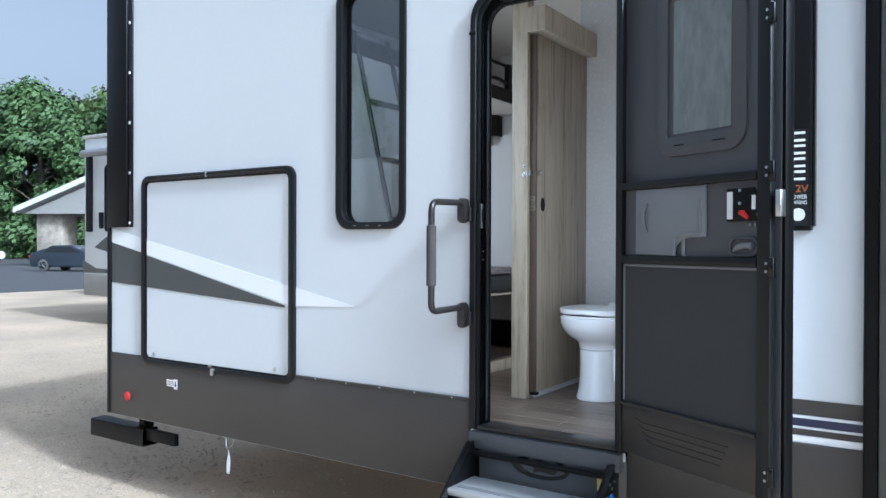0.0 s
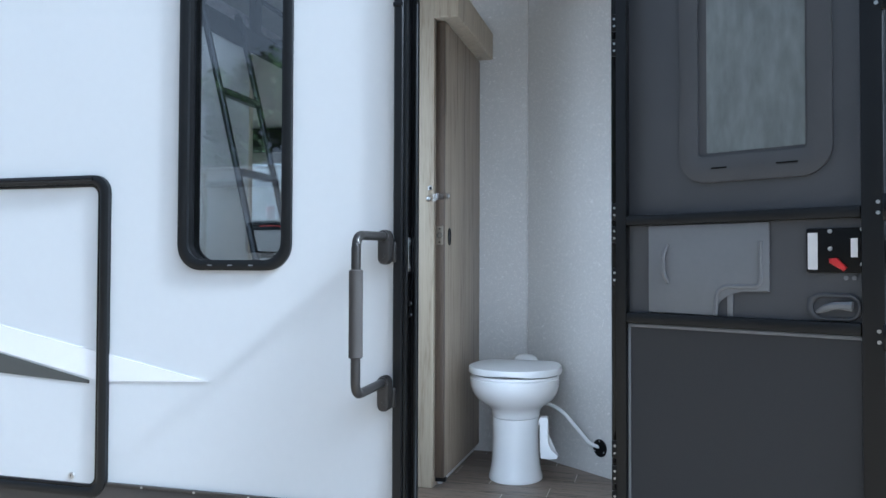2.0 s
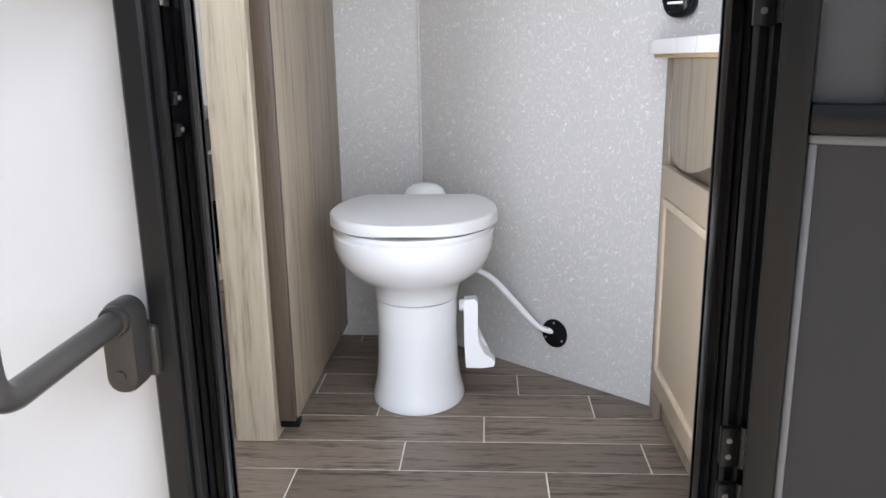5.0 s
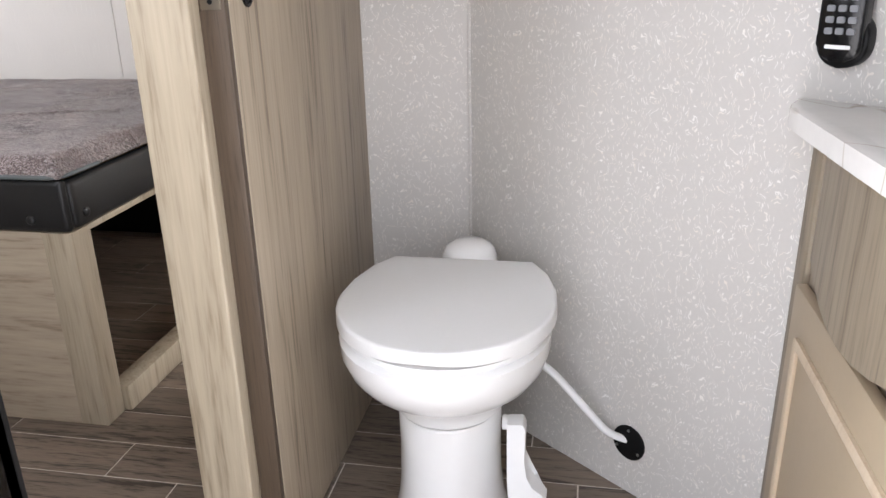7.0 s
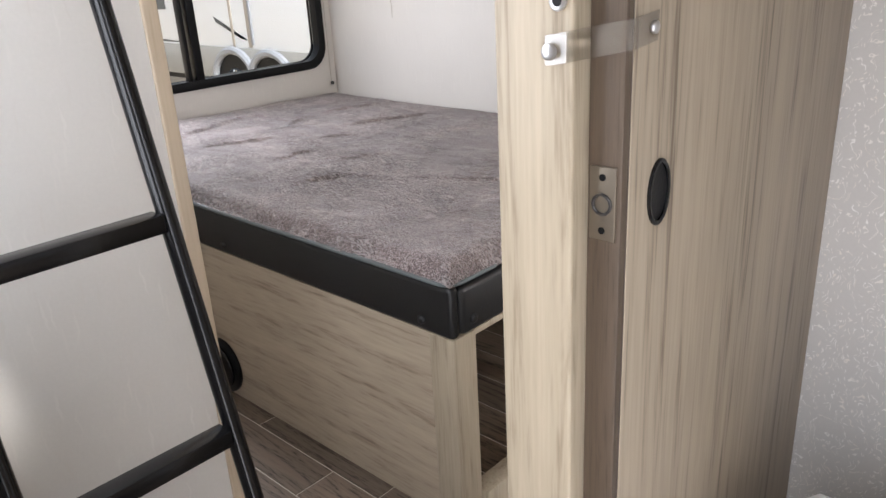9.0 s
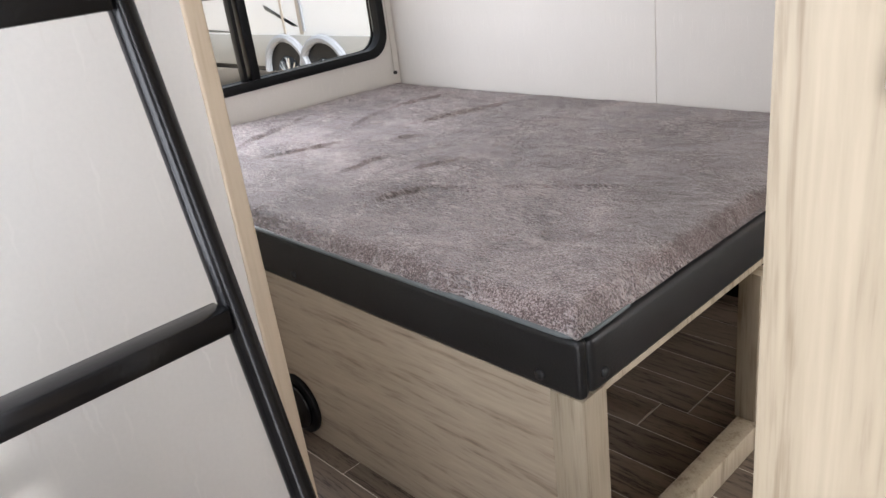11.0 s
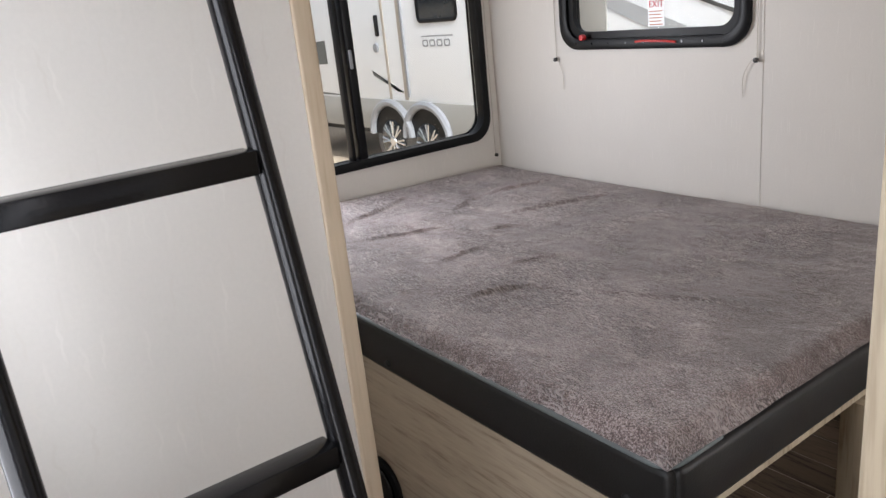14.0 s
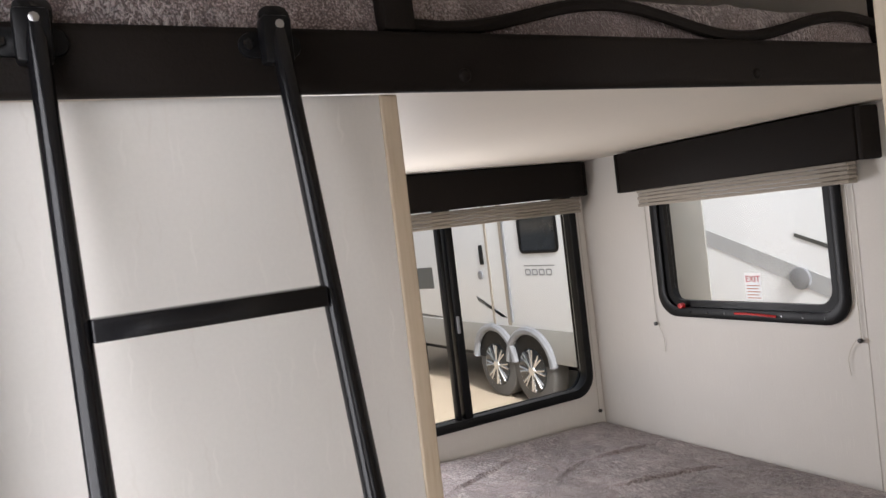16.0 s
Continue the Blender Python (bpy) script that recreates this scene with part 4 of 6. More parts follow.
sd = thing("screen_door", tuple(leaf(DW / 2, DB, 0.005)), "black framed screen door with a sliding plastic hatch and kick plate", "door")
F = 0.032
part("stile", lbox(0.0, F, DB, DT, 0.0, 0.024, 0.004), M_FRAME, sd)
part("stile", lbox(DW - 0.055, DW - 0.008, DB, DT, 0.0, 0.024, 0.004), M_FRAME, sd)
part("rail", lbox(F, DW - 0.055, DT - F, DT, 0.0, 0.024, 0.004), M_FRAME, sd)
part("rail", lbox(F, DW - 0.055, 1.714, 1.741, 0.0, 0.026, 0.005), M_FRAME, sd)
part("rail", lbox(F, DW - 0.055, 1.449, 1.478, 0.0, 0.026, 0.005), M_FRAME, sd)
part("screen", lbox(F, DW - 0.055, 0.944, 1.449, 0.006, 0.009), M_SCREEN, sd, "black screen cloth")
part("spline", lbox(F, DW - 0.055, 1.439, 1.448, 0.009, 0.014, 0.002), M_GREYPL, sd)
part("spline", lbox(F, F + 0.008, 0.95, 1.439, 0.009, 0.014, 0.002), M_GREYPL, sd)
kp = part("kick_plate", lbox(F * 0.4, DW - 0.03, DB + 0.004, 0.942, 0.004, 0.018, 0.004), M_KICK, sd, "dark bronze pressed kick plate")
part("top_lip", lbox(F, DW - 0.055, 0.935, 0.947, 0.018, 0.026, 0.003), M_KICK, kp)
for k in range(4):
    c = 0.885 - k * 0.022
    a0 = 0.10 + 0.018 * k
    part("rib", tube(arc_path([leaf(a0, c + 0.012, 0.018), leaf(a0 + 0.03, c, 0.0185), leaf(DW - 0.10 - a0 * 0.6, c - 0.002, 0.0185)], 0.02, 4), 0.0035, 6), M_KICK, kp)
part("back_plate", lbox(F, DW - 0.055, 1.478, 1.714, 0.001, 0.003), M_DOORBLACK, sd)
hatch_pts = [(0.092, 1.480), (0.272, 1.480)] + [(0.342 - 0.07 * math.cos(radians(90 * k / 8)), 1.480 + 0.062 * math.sin(radians(90 * k / 8))) for k in range(9)] + [(0.407, 1.542), (0.407, 1.712), (0.092, 1.712)]
sp = part("slide_hatch", prism(hatch_pts, 0.004, 0.012, leaf, 0.003), M_GREYPL, sd, "dark grey sliding plastic hatch")
part("pull", tube(arc_path([leaf(0.148, 1.560, 0.011), leaf(0.139, 1.585, 0.021), leaf(0.139, 1.635, 0.021), leaf(0.148, 1.662, 0.011)], 0.03, 6), 0.0048, 8), M_GREYPL, sp)
part("lip", tube(arc_path([leaf(0.276, 1.481, 0.0125), leaf(0.280, 1.552, 0.0125), leaf(0.345, 1.554, 0.0125), leaf(0.388, 1.554, 0.0125), leaf(0.388, 1.665, 0.0125)], 0.055, 8), 0.0052, 8), M_GREYPL, sp)
part("guide_bar", lbox(0.303, 0.318, 1.479, 1.541, 0.003, 0.008, 0.002), M_GREYPL, sd)
lb = part("latch_box", lbox(0.492, 0.609, 1.590, 1.692, 0.004, 0.016, 0.004), M_BLACK, sd, "black latch housing")
part("label", lbox(0.497, 0.518, 1.597, 1.682, 0.016, 0.018), M_WHITEPL, lb, "white latch label")
part("label", lbox(0.588, 0.602, 1.625, 1.668, 0.016, 0.018), M_WHITEPL, lb)
part("red_lever", prism([(0.544, 1.612), (0.574, 1.594), (0.580, 1.602), (0.560, 1.624), (0.544, 1.622)], 0.016, 0.024, leaf, 0.002), M_RED, lb, "red plastic lever")
for a0, c in ((0.575, 1.578), (0.592, 1.578), (0.545, 1.685), (0.612, 1.61), (0.545, 1.645), (0.612, 1.688)):
    part("screw", disc(leaf(a0, c, 0.003 if c < 1.6 else 0.016), N, 0.005, 0.004, 10), M_STEEL if c > 1.6 else M_GREYPL, lb)
hp = part("handle_recess", ring([(u, v) for u, v in rrect(0.492, 0.607, 1.480, 1.542, 0.028, 6)], [(u, v) for u, v in rrect(0.505, 0.598, 1.488, 1.533, 0.02, 6)], 0.003, 0.012, leaf), M_DOORBLACK, sd)
part("handle", tube(arc_path([leaf(0.512, 1.498, 0.006), leaf(0.55, 1.516, 0.018), leaf(0.590, 1.514, 0.016)], 0.02, 4), [0.004] + [0.009] * 5 + [0.012], 8), M_GREYPL, hp)
for z in (0.83, 1.45, 1.735, 2.2):
    h = part("edge_hinge", lbox(DW - 0.012, DW + 0.006, z - 0.03, z + 0.03, 0.014, 0.028, 0.003), M_BLACK_GLOSS, sd)
    for k in (-0.012, 0.012):
        part("screw", disc(leaf(DW - 0.02, z + k, 0.024), N, 0.0045, 0.003, 8), M_STEEL, h)
part("strike", lbox(DW + 0.006, DW + 0.024, 1.60, 1.68, -0.005, 0.02, 0.003), M_STEEL, sd, "zinc latch bolt")

# ---- entry step ----
es = thing("entry_step", (-1.36, 2.6, 0.0), "black folding entry step with aluminium treads", "step")
SX0, SX1 = -1.66, -1.06
part("riser", box(SX0 + 0.02, SX1 - 0.02, WO - 0.05, WO - 0.035, 0.54, 0.69, 0.003), M_DOORBLACK, es)
part("sill_channel", box(SX0 - 0.03, SX1 + 0.03, WO - 0.06, WO - 0.0125, 0.668, 0.737, 0.006), M_DOORBLACK, es)
part("hinge_rod", tube([(SX0, WO - 0.075, 0.655), (SX1, WO - 0.075, 0.655)], 0.012, 8), M_BLACK, es)
for x0, x1 in ((SX0 - 0.012, SX0), (SX1, SX1 + 0.012)):
    s = part("side_plate", prism([(WO - 0.02, 0.70), (WO - 0.09, 0.70), (WO - 0.66, 0.18), (WO - 0.70, 0.0), (WO - 0.55, 0.0), (WO - 0.06, 0.42), (WO - 0.02, 0.5)], x0, x1, on_x), M_BLACK, es)
    part("flange", tube([(x0 + 0.006, WO - 0.09, 0.70), (x0 + 0.006, WO - 0.66, 0.18)], 0.014, 4), M_BLACK_GLOSS, s)
    for k in range(3):
        part("rivet", disc((x0 - 0.001 if x0 < -1.3 else x1 + 0.001, WO - 0.07 - 0.022 * k, 0.64 - 0.02 * (k % 2)), (-1 if x0 < -1.3 else 1, 0, 0), 0.006, 0.003, 8), M_STEEL, s)
for yy, zz in ((WO - 0.17, 0.56), (WO - 0.37, 0.37), (WO - 0.56, 0.18)):
    t = part("tread", box(SX0 + 0.002, SX1 - 0.002, yy - 0.1, yy + 0.1, zz - 0.03, zz, 0.008), M_SILVER, es, "silver ribbed tread")
    part("grip_strip", box(SX0 + 0.03, SX1 - 0.03, yy - 0.07, yy - 0.045, zz + 0.0005, zz + 0.003), M_GREYPL, t)
em = part("emblem", ring([(-1.36 + 0.125 * math.cos(k * 0.2618), 0.635 + 0.045 * math.sin(k * 0.2618)) for k in range(24)], [(-1.352 + 0.10 * math.cos(k * 0.2618), 0.638 + 0.033 * math.sin(k * 0.2618)) for k in range(24)], WO - 0.05, WO - 0.054), M_BLACK_GLOSS, es, "gloss black oval emblem")
part("figure", prism([(-1.43, 0.645), (-1.38, 0.665), (-1.32, 0.66), (-1.28, 0.64), (-1.30, 0.615), (-1.36, 0.62), (-1.39, 0.612), (-1.385, 0.63)], WO - 0.05, WO - 0.0535, on_y), M_BLACK_GLOSS, em)
part("label", box(SX1 + 0.0125, SX1 + 0.014, WO - 0.16, WO - 0.13, 0.53, 0.60), M_YELLOW, es, "yellow caution label")
part("label", box(SX1 - 0.06, SX1 - 0.03, WO - 0.056, WO - 0.053, 0.59, 0.66), M_YELLOW, es, "yellow caution label")
part("round_label", disc((SX1 + 0.012, WO - 0.10, 0.58), (1, 0, 0), 0.022, 0.002, 18), M_BLUE, es, "round blue label")

# ---- awning motor head and slide-out flange ----
aw = thing("awning_arm", (-0.43, WO, 1.56), "black power awning arm with a printed label", "awning arm")
part("channel", box(-0.472, -0.392, WO - 0.05, WO - 0.001, 1.565, TOP, 0.006), M_BLACK, aw)
part("side_cover", box(-0.391, -0.383, WO - 0.035, WO - 0.001, 1.58, TOP, 0.002), M_BLACK_GLOSS, aw)
lbz = part("label", box(-0.462, -0.398, WO - 0.0518, WO - 0.0505, 1.58, 1.895), M_BLACK_GLOSS, aw, "black label with white and orange print")
for k in range(4):
    z = 1.855 - k * 0.042
    bl = part("bar", box(-0.452, -0.410, WO - 0.0532, WO - 0.0518, z, z + 0.008), M_WHITEPL, lbz)
    part("bar", box(-0.452, -0.443, WO - 0.0534, WO - 0.052, z, z + 0.032), M_WHITEPL, lbz)
    part("bar", box(-0.452, -0.410, WO - 0.0536, WO - 0.0522, z + 0.024, z + 0.032), M_WHITEPL, lbz)
letters("letters", "12V", 0.034, pose(-0.457, WO - 0.0528, 1.69, 90, 0, 0), M_ORANGE, lbz, width=0.05)
letters("letters", "POWER", 0.02, pose(-0.457, WO - 0.0528, 1.668, 90, 0, 0), M_WHITEPL, lbz, width=0.052)
letters("letters", "AWNING", 0.018, pose(-0.457, WO - 0.0528, 1.65, 90, 0, 0), M_WHITEPL, lbz, width=0.052)
part("round_mark", disc((-0.43, WO - 0.0518, 1.617), (0, -1, 0), 0.021, 0.0012, 18), M_WHITEPL, lbz)
so = thing("slide_out", (1.2, WO, 0.6), "dark grey slide-out room with a black seal", "slide-out")
part("body", box(-0.2, NX - 0.3, WO - 0.04, WO - 0.001, 0.62, TOP - 0.1, 0.01), M_GREY_DECAL, so)
part("seal", box(-0.243, -0.201, WO - 0.03, WO - 0.0125, 0.5, TOP, 0.006), M_BLACK, so)

# ---- bath things ----
TX, TY = -1.487, 3.69
toilet = thing("toilet", (TX, TY, FL), "white pedestal trailer toilet with a closed lid", "toilet")
part("pedestal", lathe([(0.108, FL), (0.109, FL + 0.008), (0.104, FL + 0.026), (0.098, FL + 0.055), (0.094, FL + 0.10), (0.092, FL + 0.17), (0.093, FL + 0.243), (0.091, FL + 0.246)], (TX, TY), 36, 1.0, 1.16), M_PORC, toilet)


def bowl_shift(z):
    return -0.03 * min(1, max(0, (z - FL - 0.27) / 0.12))


part("bowl", lathe([(0.093, FL + 0.2475), (0.096, FL + 0.25), (0.097, FL + 0.262), (0.101, FL + 0.278), (0.113, FL + 0.292), (0.134, FL + 0.306), (0.155, FL + 0.325), (0.170, FL + 0.35), (0.178, FL + 0.38), (0.179, FL + 0.408), (0.172, FL + 0.412)], (TX, TY), 36, 1.0, 1.1, None, bowl_shift), M_PORC, toilet)


def lid_outline(k):
    pts = []
    for j in range(25):
        t = radians(180 + 180 * j / 24)
        pts.append((TX + (0.187 + k) * math.cos(t) * (1 + 0.02 * math.sin(t)), TY - 0.02 + (0.197 + k) * math.sin(t)))
    pts += [(TX + 0.183 + k, TY + 0.045), (TX + 0.165 + k, TY + 0.115), (TX + 0.136 + k, TY + 0.17 + k), (TX - 0.136 - k, TY + 0.17 + k), (TX - 0.165 - k, TY + 0.115), (TX - 0.183 - k, TY + 0.045)]
    return pts


part("seat", prism(lid_outline(-0.010), FL + 0.409, FL + 0.4205, on_z, 0.003), M_PORC, toilet)
lidb = bmesh.new()
rows = []
for k, z in ((-0.004, 0.4255), (0.0, 0.428), (0.0, 0.447), (-0.001, 0.4505), (-0.003, 0.4525), (-0.006, 0.453), (-0.011, 0.453), (-0.03, 0.453)):
    rows.append([lidb.verts.new((u, v, FL + z + (0.006 * math.exp(-((u - TX) / 0.06) ** 2) if z < 0.43 and v < TY - 0.1 else 0))) for u, v in lid_outline(k)])
for p, q in zip(rows, rows[1:]):
    for k in range(len(p)):
        lidb.faces.new((p[k], p[(k + 1) % len(p)], q[(k + 1) % len(p)], q[k]))
lidb.faces.new(rows[0])
lidb.faces.new(rows[-1])
part("lid", lidb, M_LID, toilet, "satin white lid")
part("valve_cap", lathe([(0.052, FL + 0.40), (0.056, FL + 0.428), (0.054, FL + 0.444), (0.046, FL + 0.459), (0.029, FL + 0.469), (0.006, FL + 0.472)], (TX + 0.005, TY + 0.225), 24), M_PORC, toilet)
part("valve_body", box(TX - 0.05, TX + 0.06, TY + 0.11, TY + 0.24, FL + 0.27, FL + 0.405, 0.02), M_PORC, toilet)
pd = part("pedal", prism([(TX + du, FL + dz) for du, dz in ((0.112, 0.262), (0.138, 0.264), (0.143, 0.255), (0.142, 0.19), (0.146, 0.160), (0.157, 0.138), (0.174, 0.126), (0.181, 0.116), (0.177, 0.107), (0.150, 0.103), (0.116, 0.104), (0.113, 0.15))], TY - 0.095, TY - 0.055, on_y, 0.008), M_WHITEPL, toilet, "white flush pedal")
part("pivot", disc((TX + 0.10, TY - 0.045, FL + 0.235), (1, 0, 0), 0.013, 0.032, 12, 0.002), M_WHITEPL, pd)
sH = 0.447
hose = thing("water_hose", tuple(slant(sH, 0.864, -0.01)), "white water hose from the toilet into a black wall plate", "hose")
fl = part("wall_plate", disc(slant(sH, 0.864, 0), -NRM, 0.036, 0.006, 22, 0.002), M_BLACK, hose, "round black wall plate")
for a0 in (90, 210, 330):
    part("screw", disc(slant(sH + 0.028 * math.cos(radians(a0)), 0.864 + 0.028 * math.sin(radians(a0)), -0.006), -NRM, 0.003, 0.002, 8), M_STEEL, fl)
e = slant(sH, 0.864, 0.005)
part("hose", tube(arc_path([(TX + 0.05, TY + 0.15, FL + 0.285), (TX + 0.16, TY + 0.12, FL + 0.27), (TX + 0.255, TY + 0.11, FL + 0.165), slant(sH - 0.035, 0.875, -0.022), tuple(e)], 0.09, 8), 0.0075, 12), M_WHITEPL, hose)

vx = -0.945
van = thing("vanity_cabinet", (-0.6, 3.2, FL), "light oak corner vanity cabinet with a taupe panel door", "cabinet")
VY1 = 3.612
part("body", prism([(vx + 0.002, VY1), (vx + 0.002, 2.9), (-0.12, 2.9), (-0.12, 2.905)], FL + 0.002, 1.52, on_z), M_VANITY, van)
part("stile", box(vx - 0.016, vx, VY1 - 0.055, VY1 - 0.006, FL, 1.52, 0.003), M_VANITY, van)
apron = bmesh.new()
cols = []
for k in range(13):
    y = VY1 - 0.10 - 0.58 * k / 12
    x = vx - 0.014 - 0.030 * math.sin(math.pi * min(1, k / 12 + 0.12))
    zb = 1.36 - 0.045 * math.sin(math.pi * min(1.0, k / 9)) + 0.05 * (k / 12)
    cols.append([apron.verts.new(c) for c in ((x, y, 1.5195), (x, y, zb), (x + 0.022, y, zb), (x + 0.022, y, 1.5195))])
for p, q in zip(cols, cols[1:]):
    for j in range(4):
        apron.faces.new((p[j], p[(j + 1) % 4], q[(j + 1) % 4], q[j]))
apron.faces.new(cols[0][::-1])
apron.faces.new(cols[-1])
part("apron", apron, M_VANITY, van, "bowed wooden apron under the top")
part("rail", box(vx - 0.010, vx, 2.93, VY1 - 0.056, 1.29, 1.519, 0.002), M_VANITY, van)
vd = part("door", box(vx - 0.03, vx - 0.013, 2.98, VY1 - 0.07, FL + 0.09, 1.315, 0.004), M_TAUPE, van, "taupe panel door")
part("bead", ring(rrect(3.03, VY1 - 0.115, FL + 0.14, 1.255, 0.004, 2), rrect(3.045, VY1 - 0.13, FL + 0.155, 1.24, 0.003, 2), vx - 0.030, vx - 0.036, on_x), M_WOODT, vd)
top_pts = [(-0.972, 3.632)] + [(-1.012 + 0.036 * max(0, 1 - k / 2.2) ** 2 + 0.03 * (k / 12) ** 2, 3.622 - 0.72 * k ** 1.25 / 13 ** 1.25) for k in range(13)] + [(-0.14, 2.915)]
ct = thing("countertop", (-0.6, 3.2, 1.52), "white marbled laminate vanity top with a curved front", "countertop")
part("slab", prism(top_pts, 1.528, 1.553, on_z, 0.006), M_MARBLE, ct)
SKX, SKY = -0.70, 3.25
basin = part("basin", lathe([(0.14, 1.5535), (0.165, 1.556), (0.170, 1.560), (0.160, 1.5635), (0.148, 1.562), (0.140, 1.558)], (SKX, SKY), 36, 1.25, 1.0), M_PORC, ct, "white oval basin rim")
part("bowl", lathe([(0.139, 1.5545), (0.10, 1.5542), (0.02, 1.5538)], (SKX, SKY), 32, 1.25, 1.0), M_LID, basin)
part("underside", prism([(u + 0.012, v - 0.004) for u, v in top_pts], 1.5205, 1.5285, on_z), M_TAN_EDGE, ct)
sR = 0.734
rm = thing("remote_control", tuple(slant(sR, 1.6, -0.02)), "black handheld remote in a wall cradle", "remote")
part("cradle", prism(rrect(sR - 0.033, sR + 0.033, 1.597, 1.668, 0.03, 6), -0.001, -0.022, slant, 0.004), M_BLACK, rm)
bodyr = part("body", prism(rrect(sR - 0.028, sR + 0.028, 1.606, 1.752, 0.02, 6), -0.012, -0.032, slant, 0.005), M_BLACK_GLOSS, rm)
part("display", prism(rrect(sR - 0.021, sR + 0.021, 1.702, 1.738, 0.003, 3), -0.032, -0.0335, slant), M_GREYPL, bodyr, "grey display window")
for r in range(4):
    for c in range(3):
        part("button", prism(rrect(sR - 0.019 + c * 0.014, sR - 0.009 + c * 0.014, 1.640 + r * 0.014, 1.648 + r * 0.014, 0.002, 2), -0.032, -0.0345, slant), M_GREYPL, bodyr)
part("print_bar", prism(rrect(sR - 0.016, sR + 0.016, 1.622, 1.627, 0.001, 2), -0.032, -0.0333, slant), M_WHITEPL, bodyr)
cab = thing("wall_cabinet", tuple(slant(0.80, 1.95, -0.02)), "small light wood wall cabinet corner", "cabinet")
part("body", prism([(0.74, 1.99), (0.98, 1.99), (0.98, 2.6), (0.74, 2.6)], -0.001, -0.09, slant), M_WOODV, cab)
strap = thing("shipping_strap", (-1.76, 3.44, 1.87), "clear acrylic transport strap screwed across the door", "strap")
ribbon = [(-1.791, 3.4335), (-1.768, 3.4325), (-1.748, 3.441), (-1.7245, 3.47), (-1.7235, 3.51)]
rb = bmesh.new()
rr_ = [[rb.verts.new((x + o * 0.6, y - o, z + 0.016 * k / 4)) for z, o in ((1.85, 0), (1.876, 0), (1.876, 0.0025), (1.85, 0.0025))] for k, (x, y) in enumerate(ribbon)]
for a_, b_ in zip(rr_, rr_[1:]):
    for k in range(4):
        rb.faces.new((a_[k], a_[(k + 1) % 4], b_[(k + 1) % 4], b_[k]))
rb.faces.new(rr_[0])
rb.faces.new(rr_[-1])
part("strip", rb, M_CLEARPL, strap, "", False)
part("screw", disc((-1.783, 3.431, 1.863), (0, -1, 0), 0.0075, 0.006, 14, 0.002), M_STEEL, strap)
part("screw", disc((-1.7225, 3.497, 1.878), (1, 0, 0), 0.006, 0.005, 12, 0.002), M_STEEL, strap)
eye_b = thing("screw_eyelet", (-1.778, 3.437, 1.905), "small steel eyelet in the post", "eyelet")
part("ring", disc((-1.778, 3.4365, 1.905), (0, -1, 0), 0.009, 0.004, 14, 0.001), M_STEEL, eye_b)
part("hole", disc((-1.778, 3.4327, 1.905), (0, -1, 0), 0.005, 0.0005, 12), M_BLACK, eye_b)

# ---- lower bed ----
BX, BY = -2.312, 3.845
bed = thing("bed_platform", (-3.3, 4.5, FL), "light ash wood bed base with open bays and black padded rails", "bed")
part("side_panel", box(RI + 0.003, BX - 0.075, BY + 0.008, BY + 0.026, FL, 1.2205, 0.001), M_WOODH, bed)
part("leg", box(BX - 0.0745, BX - 0.005, BY + 0.006, BY + 0.075, FL, 1.2205, 0.003), M_WOODV, bed)
part("leg", box(BX - 0.046, BX + 0.004, 4.472, 4.525, FL + 0.066, 1.194, 0.003), M_WOODV, bed)
part("leg", box(BX - 0.046, BX + 0.004, 5.064, 5.113, FL + 0.066, 1.194, 0.003), M_WOODV, bed)
part("foot_rail", box(BX - 0.04, BX + 0.012, BY + 0.0755, 5.113, FL, FL + 0.065, 0.003), M_WOODV, bed)
part("head_rail", box(BX - 0.05, BX - 0.008, BY + 0.0755, 5.215, 1.206, 1.2205, 0.002), M_WOODV, bed)
part("deck", box(RI + 0.003, BX - 0.03, BY + 0.03, 5.215, 1.223, 1.245), M_TAN_EDGE, bed)


def pad(x0, x1, y0, y1, z0, z1, dents):
    b = box(x0, x1, y0, y1, z0, z1, 0.014, 3)
    bmesh.ops.subdivide_edges(b, edges=[e for e in b.edges if e.calc_length() > 0.3], cuts=24, use_grid_fill=True)
    for v in b.verts:
        for c in dents:
            d = (v.co - Vector(c)).length
            if d < 0.05:
                v.co += (Vector(((x0 + x1) / 2, (y0 + y1) / 2, (z0 + z1) / 2)) - v.co).normalized() * 0.006 * (1 - d / 0.05)
    return b


side_buttons = [(x, BY - 0.004, 1.25) for x in (-2.397, -3.136, -3.87)]
front_buttons = [(BX + 0.004, y, 1.252) for y in (3.909, 4.549, 5.133)]
r1 = part("padded_rail", pad(RI + 0.004, BX, BY, BY + 0.028, 1.222, 1.338, side_buttons), M_VINYL, bed, "black leatherette padded rail")
r2 = part("padded_rail", pad(BX - 0.028, BX, BY + 0.0285, 5.216, 1.222, 1.330, front_buttons), M_VINYL, bed, "black leatherette padded rail")
for c in side_buttons:
    part("button", disc((c[0], BY + 0.001, c[2]), (0, -1, 0), 0.012, 0.007, 14, 0.003, None, 0.008), M_VINYL, r1)
for c in front_buttons:
    part("button", disc((BX - 0.001, c[1], c[2]), (1, 0, 0), 0.012, 0.007, 14, 0.003, None, 0.008), M_VINYL, r2)
part("corner_clip", box(BX - 0.016, BX - 0.004, BY + 0.010, BY + 0.026, 1.3375, 1.3425, 0.001), M_NICKEL, r2, "small metal clip")
sp = thing("speaker_port", (-3.25, BY, 0.843), "round black floor vent cap in the bed side", "vent")
part("flange", disc((-3.25, BY + 0.008, 0.843), (0, -1, 0), 0.085, 0.014, 32, 0.004), M_BLACK, sp)
